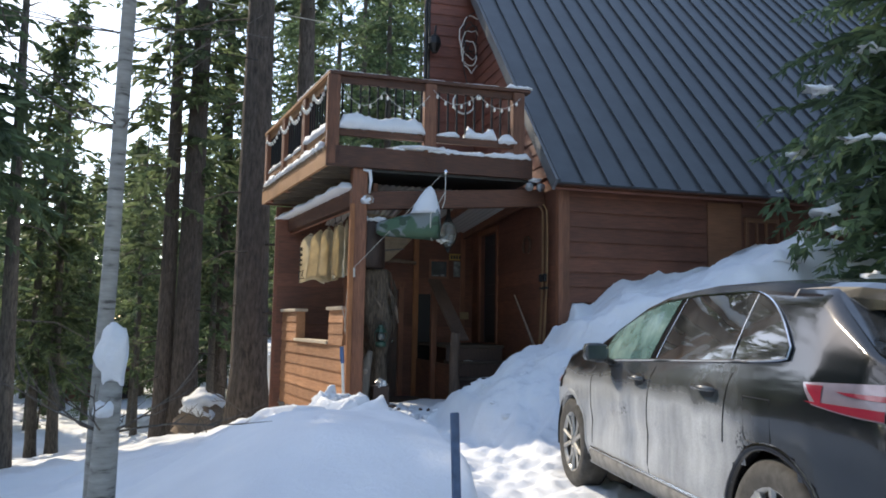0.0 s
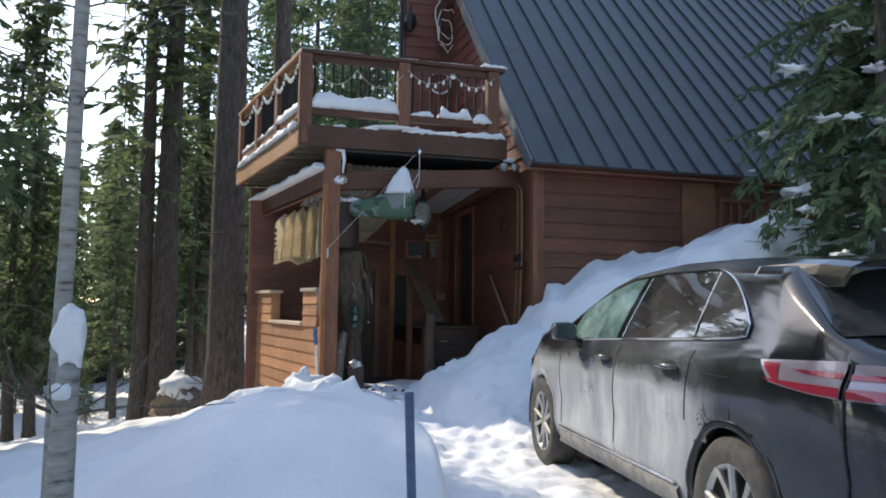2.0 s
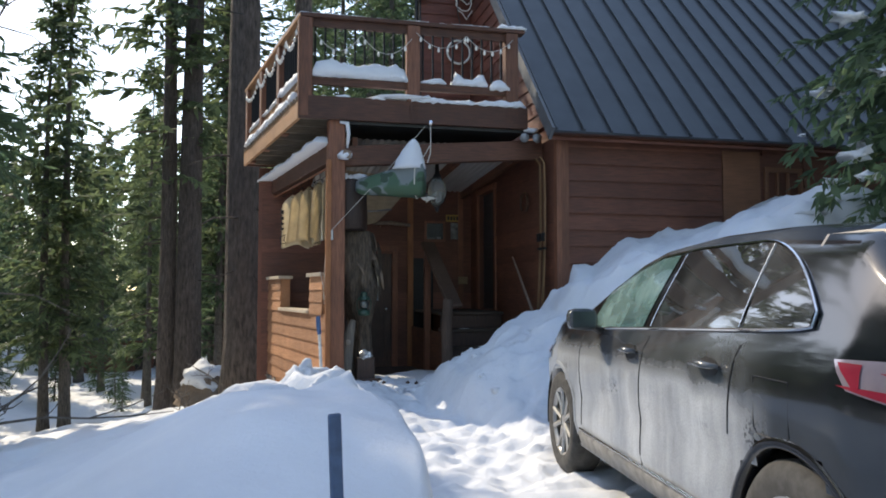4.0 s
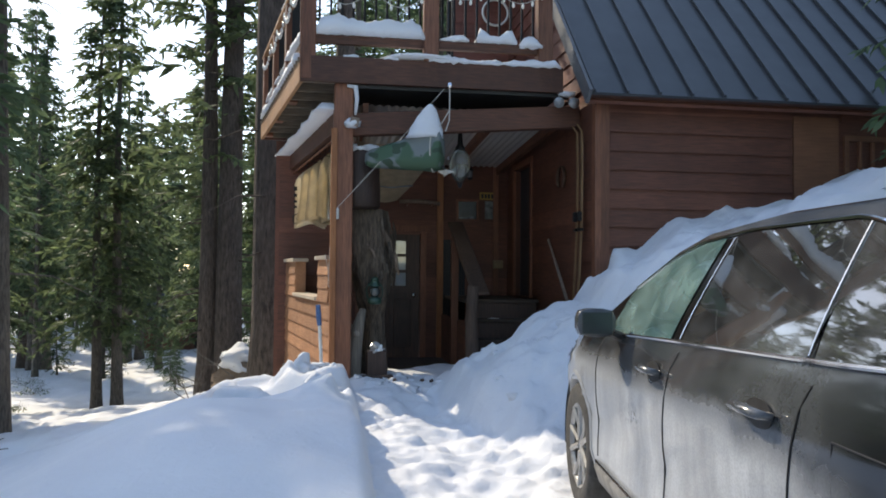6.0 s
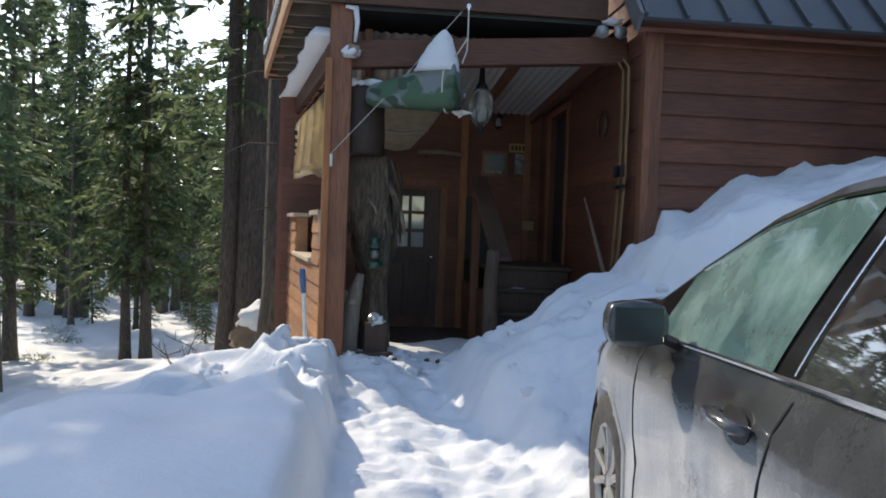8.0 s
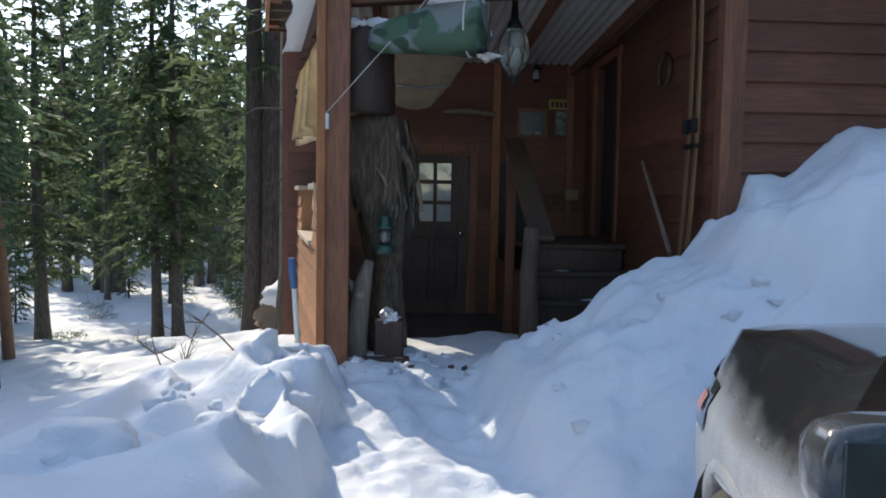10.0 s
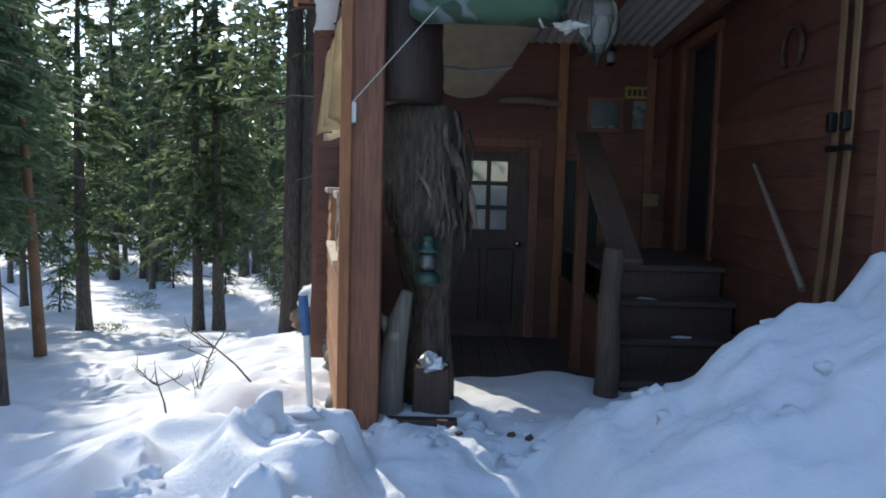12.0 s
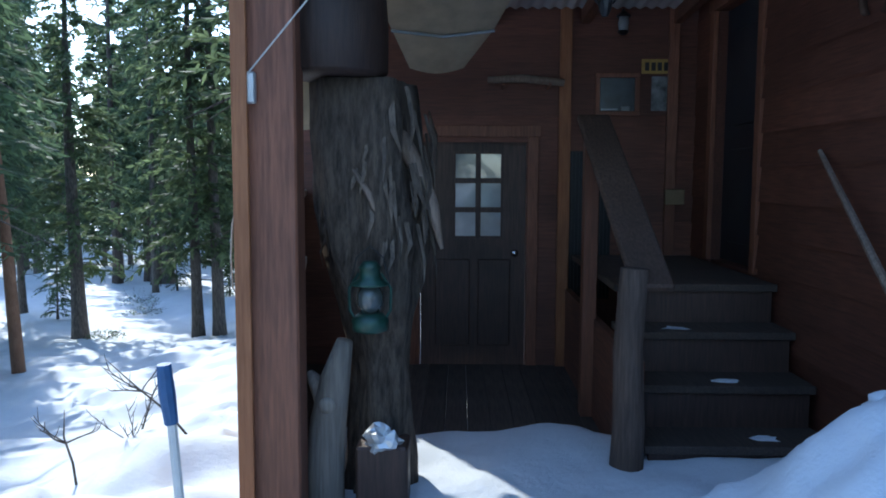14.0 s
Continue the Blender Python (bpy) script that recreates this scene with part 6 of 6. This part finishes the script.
solid("deck_snow", lump(bmesh.new(), (3.3, 11.0, 3.80), (1.1, 1.5, 0.12), 2, 0.3, 4, 1.6, 0.0), snow_mat, "snow lying on the deck boards", "snow", "stuff", True)

bulb_white = plain("bulb_white", (0.72, 0.70, 0.64), 0.25, 0, 0.05, 9, 0.0, 0.6)


def string_lights(points, sag, n, seed):
    """A dark cord in swags between the points, small white bulbs along it."""
    st = thing("string_lights", label="string of small white bulbs swagged along the deck rail", category="lights", group="deck string lights")
    path = []
    for a, b in zip(points, points[1:]):
        a, b = Vector(a), Vector(b)
        for i in range(9):
            t = i / 8
            path.append(a.lerp(b, t) - Vector((0, 0, sag * 4 * t * (1 - t))))
    part("cord", rod(path, 0.004, 4), plain("cord_white", (0.45, 0.44, 0.40), 0.7), st, "pale cord")
    me = mesh_from("bulb", lathe(bmesh.new(), [(0.006, 0.0), (0.010, -0.01), (0.018, -0.03), (0.014, -0.05), (0.004, -0.058)], 7), bulb_white, True)
    for i in range(n):
        f = (i + 0.5) / n * (len(path) - 1)
        k = int(f)
        piece("bulb", me, st, Matrix.Translation(path[k].lerp(path[min(k + 1, len(path) - 1)], f - k)))


string_lights([D0 + dvec * t + Vector((-0.085, -0.02, 0.80)) for t in (0.02, 0.6, 1.15, 1.8, 2.4, 3.4)], 0.14, 40, 1)
string_lights([D0 + Vector((x, -0.10, 0.80)) for x in (1.25, 1.85, 2.42)], 0.16, 12, 2)
string_lights([D0 + Vector((x, -0.10, 0.72)) for x in (0.1, 0.62, 1.2)], 0.20, 8, 3)

wire_black = plain("wire_black", (0.02, 0.02, 0.02), 0.5)
coil = thing("wire_wreath", (5.02, 12.60, 6.45), label="tangled wreath of pale and dark wire on the upper wall", category="wreath")
rnd = random.Random(31)
for k in range(7):
    r = rnd.uniform(0.20, 0.42)
    cy, cz = rnd.uniform(-0.12, 0.12), rnd.uniform(-0.35, 0.35)
    pts = [(-0.1 + (cy + r * math.cos(a)) * 0.62 * rnd.uniform(0.85, 1.1), -0.03 - 0.05 * rnd.random(), cz + r * 1.25 * math.sin(a) * rnd.uniform(0.85, 1.1)) for a in np.linspace(0, 6.28, 18)]
    part("loop", rod(pts, 0.009, 5), bulb_white if k % 3 == 0 else wire_black, coil)
ringo = thing("wall_ring", (4.80, 12.64, 5.50), label="pale ring ornament on the upper wall", category="ornament")
part("ring", rod([(0.19 * math.cos(a), 0, 0.19 * math.sin(a)) for a in np.linspace(0, 6.28, 24)], 0.018, 6), bulb_white, ringo)
sl = thing("wall_lamp", (4.22, 12.50, 6.42), label="black lamp at the corner of the upper wall", category="lamp")
part("arm", rod([(0.04, 0.14, 0.34), (0.02, 0.0, 0.36), (0.0, 0, 0.18)], 0.014, 6), black_metal, sl)
part("head", lathe(bmesh.new(), [(0.05, -0.12), (0.12, 0.02), (0.10, 0.14), (0.03, 0.2)], 8), black_metal, sl)
solid("downpipe", rod([(4.12, 12.70, 3.80), (4.12, 12.70, 9.6)], 0.035, 8), black_metal, "black pipe at the corner of the upper wall", "pipe")

win = thing("window_1", m=M_FRONT, label="small three-pane window in pale frame", category="window", kind="structure")
for a, b, c, d in ((7.72, 8.26, 3.10, 3.16), (7.72, 8.26, 2.60, 2.66), (7.72, 7.77, 2.66, 3.10), (8.21, 8.26, 2.66, 3.10), (7.91, 7.94, 2.66, 3.10), (8.06, 8.09, 2.66, 3.10)):
    part("window_frame", cube(a, b, -0.02, 0.035, c, d, bevel=0.003), plywood, win)
for a, b in ((7.77, 7.91), (7.94, 8.06), (8.09, 8.21)):
    part("pane", cube(a, b, -0.012, -0.006, 2.66, 3.10), pane_pale, win, "pale glass pane")

# ---- stones under the porch wall ----
rnd = random.Random(3)
stones = thing("foundation", m=M_LEFT, label="rounded river stones under the porch wall", category="stones", kind="structure")
for k in range(44):
    s = rnd.uniform(0.05, 0.11)
    b = lump(bmesh.new(), (rnd.uniform(0.3, 3.5), -0.01 + rnd.uniform(-0.02, 0.02), rnd.uniform(-0.45, 0.38)), (s * 1.3, s * 0.6, s), k, 0.2, 2)
    part("stone", b, stone_mat, stones, smooth=True)
part("mortar", cube(0.05, 3.5, -0.12, -0.03, -0.8, 0.41), plain("mortar_grey", (0.22, 0.2, 0.18), 0.95, 0, 0.3, 20, 0.6), stones)

# ---- shovel handle, stake, aspen, broken trunk, rock, twigs, clods ----
blue = plain("blue_plastic", (0.05, 0.12, 0.26), 0.4, 0, 0.15, 20, 0.1)
shovel = thing("snow_shovel", (2.33, 8.98, 0.60), label="snow shovel stuck in the bank, blue grip, white shaft", category="shovel")
part("shaft", rod([(0.02, 0.0, -0.1), (-0.02, -0.02, 0.59)], 0.016, 8), plain("white_shaft", (0.66, 0.66, 0.62), 0.4), shovel, "white shaft")
part("grip", rod([(-0.02, -0.02, 0.58), (-0.03, -0.025, 0.68), (-0.035, -0.03, 0.77)], [0.021, 0.026, 0.022], 9), blue, shovel, "blue plastic grip")
stake = thing("stake", (1.90, 2.73, 0.2), label="flat blue marker stake in the snow bank", category="stake")
stake_mat = plain("stake_blue", (0.045, 0.085, 0.16), 0.6, 0, 0.35, 18, 0.2)
part("stick", cube(-0.016, 0.016, -0.008, 0.008, -0.3, 1.13, pose(0, 0, 0, -1, -2, 15), 0.003), stake_mat, stake)

aspen_mat, nt_a, ba = nodes_of("aspen_bark")
n = noise_tex(nt_a, 6, 6, (1, 1, 5), 0.6)
link(nt_a, ramp(nt_a, n, [(0.32, (0.07, 0.065, 0.06)), (0.42, (0.22, 0.215, 0.20)), (0.7, (0.33, 0.325, 0.30))]), ba.inputs["Base Color"])
ba.inputs["Roughness"].default_value = 0.8
bump(nt_a, ba, n, 0.4, 0.01)


def twig_set(bm, base, reach, n, seed, up=0.5):
    r = random.Random(seed)
    for _ in range(n):
        a = r.uniform(0, 6.28)
        l = reach * r.uniform(0.5, 1.2)
        p = Vector(base)
        pts = [p.copy()]
        d = Vector((math.cos(a), math.sin(a), up * r.uniform(0.2, 1.6))).normalized()
        for i in range(5):
            d = (d + Vector((r.uniform(-0.3, 0.3), r.uniform(-0.3, 0.3), r.uniform(-0.2, 0.25)))).normalized()
            p = p + d * l / 5
            pts.append(p.copy())
            if i in (1, 2, 3):
                e = (d + Vector((r.uniform(-0.9, 0.9), r.uniform(-0.9, 0.9), r.uniform(-0.2, 0.6)))).normalized()
                tube(bm, [p, p + e * l * 0.2, p + e * l * 0.36 + Vector((0, 0, 0.02))], [0.004, 0.003, 0.0015], 4)
        tube(bm, pts, [0.007, 0.006, 0.005, 0.004, 0.003, 0.0015], 4)
    return bm


asp = thing("aspen_tree", (0.40, 4.62, 0.3), label="slender pale aspen with bare twigs", category="tree")
part("trunk", rod([(0.0, 0, -0.2), (0.0, 0, 0.8), (0.02, 0, 1.6), (0.03, 0.02, 2.8), (0.06, 0.0, 4.5), (0.08, 0, 9)], [0.052, 0.046, 0.043, 0.04, 0.034, 0.012], 10), aspen_mat, asp, smooth=True)
tw = bmesh.new()
for k in range(9):
    twig_set(tw, (0.04, 0, 2.4 + 0.55 * k), 1.0, 3, k, 0.4)
tagged(part("branchwork", tw, bark_grey, asp, "bare grey twigs"), kind="stuff")
stub = thing("broken_trunk", (0.47, 4.42, 0.3), label="broken grey trunk capped with snow", category="tree stump")
part("trunk", rod([(0, 0, -0.3), (0.0, 0, 0.4), (0.01, 0, 0.8), (0.02, 0, 1.02)], [0.075, 0.07, 0.062, 0.055], 10), aspen_mat, stub, smooth=True)
part("splinter", rod([(0.03, 0, 0.95), (0.045, 0, 1.15), (0.05, 0, 1.24)], [0.035, 0.02, 0.006], 6), bark_grey, stub)
part("snow_cap", lump(bmesh.new(), (0.02, -0.01, 1.14), (0.075, 0.07, 0.17), 5, 0.25, 3), snow_clod_mat, stub, "cap of snow", True)
part("snow_cap", lump(bmesh.new(), (0.0, -0.05, 0.88), (0.05, 0.05, 0.05), 6, 0.3, 2), snow_clod_mat, stub, "snow caught on the bark", True)
tagged(part("branchwork", twig_set(bmesh.new(), (0, 0, 0.75), 0.75, 9, 3, 0.2), bark_grey, stub, "thin bare twigs"), kind="stuff")

rz = ground_at(0.3, 22.0)
rock = thing("stump", (0.25, 22.0, rz), label="pale torn stump lying in the snow by the pines", category="stump")
part("wood", lump(bmesh.new(), (0, 0, 0.35), (0.55, 0.5, 0.55), 3, 0.45, 3, 1.9), wood("torn_wood", (0.22, 0.15, 0.10), (0.42, 0.33, 0.25), 0, 0.9), rock, smooth=True)
part("snow_cap", lump(bmesh.new(), (0.08, 0.0, 0.85), (0.55, 0.5, 0.35), 7, 0.35, 3, 1.7), snow_clod_mat, rock, "heap of snow", True)

for k, (x, y, r) in enumerate(((0.7, 12.3, 0.35), (-1.4, 7.2, 0.5))):
    t = thing("bare_shrub", (x, y, ground_at(x, y)), label="thin bare twigs sticking out of the snow", category="shrub", group="bare shrubs")
    tagged(part("branchwork", twig_set(bmesh.new(), (0, 0, -0.05), r, 5, k + 40, 1.1), bark_grey, t), kind="stuff")

# long bent dead branches that stick out of the slope beside the porch
for k, (x, y, dx, dz, l) in enumerate(((1.45, 11.6, -0.85, 0.55, 0.85), (0.85, 11.2, -0.5, 0.95, 0.45), (0.55, 12.8, 0.3, 1.0, 0.5))):
    z = ground_at(x, y)
    limb = thing("dead_branch", (x, y, z), label="long bent dead branch sticking out of the snow slope", category="branch", group="dead branches")
    part("stem", rod([(0, 0, -0.08), (dx * l * 0.3, 0.08, dz * l * 0.26), (dx * l * 0.62, 0.12, dz * l * 0.62), (dx * l * 1.0, 0.3, dz * l * 0.9)], [0.009, 0.008, 0.006, 0.002], 6), bark_grey, limb, smooth=True)
    tagged(part("branchwork", twig_set(bmesh.new(), (dx * l * 0.55, 0.11, dz * l * 0.54), 0.3, 3, k + 60, 0.5), bark_grey, limb, "thin bare twigs"), kind="stuff")
snag = thing("dead_snag", (-6.2, 22.6, ground_at(-6.2, 22.6)), label="slender barkless brown dead trunk leaning in the forest", category="tree")
part("trunk", rod([(0, 0, -0.4), (-0.08, 0, 1.2), (-0.22, 0.1, 3.0), (-0.5, 0.2, 6.2), (-0.62, 0.2, 8.5)], [0.15, 0.13, 0.11, 0.07, 0.02], 10), wood("snag_wood", (0.16, 0.085, 0.05), (0.30, 0.17, 0.10), 2, 0.85), snag, smooth=True)
tagged(part("branchwork", twig_set(bmesh.new(), (-0.25, 0.1, 3.4), 0.9, 6, 71, 0.2), bark_grey, snag, "thin bare twigs"), kind="stuff")
for k, (x, y, r) in enumerate(((-11.4, 41.5, 0.9), (-9.6, 33.8, 0.7), (-12.6, 44.0, 1.0))):
    bush = thing("low_bush", (x, y, ground_at(x, y)), label="low bush half buried in the forest snow", category="shrub", group="low bushes")
    tagged(part("branchwork", twig_set(bmesh.new(), (0, 0, 0.0), r, 16, k + 80, 0.5), bark_grey, bush), kind="stuff")
    tagged(part("leaves", bush_leaves(r, k), needles_a, bush), kind="stuff")
cord = thing("cord", (2.415, 9.365, 1.86), label="thin pale cord looped over a nail on the porch post", category="cord")
part("loop", rod([(0.0, 0.0, 0.0), (-0.022, 0, -0.08), (-0.03, 0, -0.2), (-0.026, 0, -0.31), (-0.008, 0, -0.345), (0.006, 0, -0.3), (0.004, 0, -0.16), (0.0, 0, 0.0)], 0.0035, 6), pale_wood, cord, smooth=True)
part("nail", rod([(0.0, -0.02, 0.0), (0.0, 0.03, 0.0)], 0.003, 6), black_metal, cord)

# a small cabin far back among the trees
CX, CY = -9.2, 66.0
for k, (x, y, s) in enumerate(((-9.0, 47.0, 0.55), (-7.4, 50.0, 0.5), (-5.6, 45.0, 0.45), (-12.6, 49.0, 0.6), (-3.4, 52.0, 0.6), (-13.8, 38.5, 0.55), (-4.6, 41.0, 0.35), (-1.6, 47.0, 0.6))):
    tree("fir_young", x, y, s, 1.0, 60 * k, "young firs")
cabin = thing("cabin", (CX, CY, ground_at(CX, CY)), 20, "small dark cabin with a snowy roof far in the forest", "house")
part("wall", cube(-2.6, 2.6, -2.0, 2.0, -0.6, 2.5), siding_dark, cabin)
for sgn in (-1, 1):
    part("roof", cube(-3.0, 3.0, 0.0, 3.0, 0.0, 0.14, pose(0, -2.55, 2.2, 38, 0, 0) if sgn > 0 else pose(0, 2.55, 2.2, 38, 0, 180)), roof_metal, cabin)
part("window", cube(-0.5, 0.5, -2.03, -1.98, 0.9, 1.9), glass_dark, cabin, "dark cabin window")
part("door", cube(1.2, 2.0, -2.03, -1.98, -0.1, 1.9), black_metal, cabin, "dark cabin door")

rnd = random.Random(77)
cl = bmesh.new()
n_clods = 0
while n_clods < 78:
    if n_clods < 30:
        x, y = rnd.gauss(2.16, 0.26), rnd.uniform(6.9, 9.1)
        if x > 2.48 or x < 1.35:
            continue
        s = rnd.uniform(0.04, 0.08) if n_clods % 4 else rnd.uniform(0.09, 0.13)
    elif n_clods < 63:
        x, y = rnd.uniform(2.45, 3.5), rnd.uniform(9.0, 9.7)
        s = rnd.uniform(0.012, 0.05)
    else:
        x, y = rnd.uniform(3.75, 4.9), rnd.uniform(7.6, 9.0)
        s = rnd.uniform(0.015, 0.048)
    n_clods += 1
    b = cl if s < 0.05 else bmesh.new()
    lump(b, (x, y, ground_at(x, y) - s * 0.2), (s * rnd.uniform(0.9, 1.6), s * rnd.uniform(0.7, 1.1), s * rnd.uniform(0.6, 1.1)), n_clods, 0.4, 2 if s < 0.07 else 3, 1.4)
    if b is not cl:
        solid("snow_clod", b, snow_clod_mat, "rounded clod of shovelled snow on the bank" if s > 0.1 else "small clod of shovelled snow on the bank", "snow clod", smooth=True, group="clods of snow")
solid("snow_crumbs", cl, snow_clod_mat, "small crumbs of snow scattered on the trodden path", "snow", "stuff", True)
solid("threshold_board", cube(2.66, 3.04, 9.36, 9.44, 0.58, 0.655, None, 0.006), door_dark, "dark board edge showing under porch snow", "board")
for k, (x, y) in enumerate(((3.33, 9.30), (3.42, 9.27), (3.05, 9.28))):
    solid("debris", lump(bmesh.new(), (x, y, ground_at(x, y) + 0.012), (0.028, 0.02, 0.018), k, 0.5, 1), door_dark, "small dark chip of wood on the snow", "debris", group="wood chips")

# overhead wires
for k, (a, b, sag) in enumerate((((-14, 16, 10.6), (3.2, 20.0, 9.6), 0.4), ((-14, 18, 9.0), (4.9, 16.5, 9.2), 0.5), ((-9, 12, 7.6), (1.35, 16.2, 7.1), 0.3))):
    a, b = Vector(a), Vector(b)
    solid("overhead_wire", rod([a.lerp(b, t) - Vector((0, 0, sag * 4 * t * (1 - t))) for t in np.linspace(0, 1, 14)], 0.012, 5), wire_black if k else rope_mat, "thin wire strung between the trees and the house", "wire", group="overhead wires")
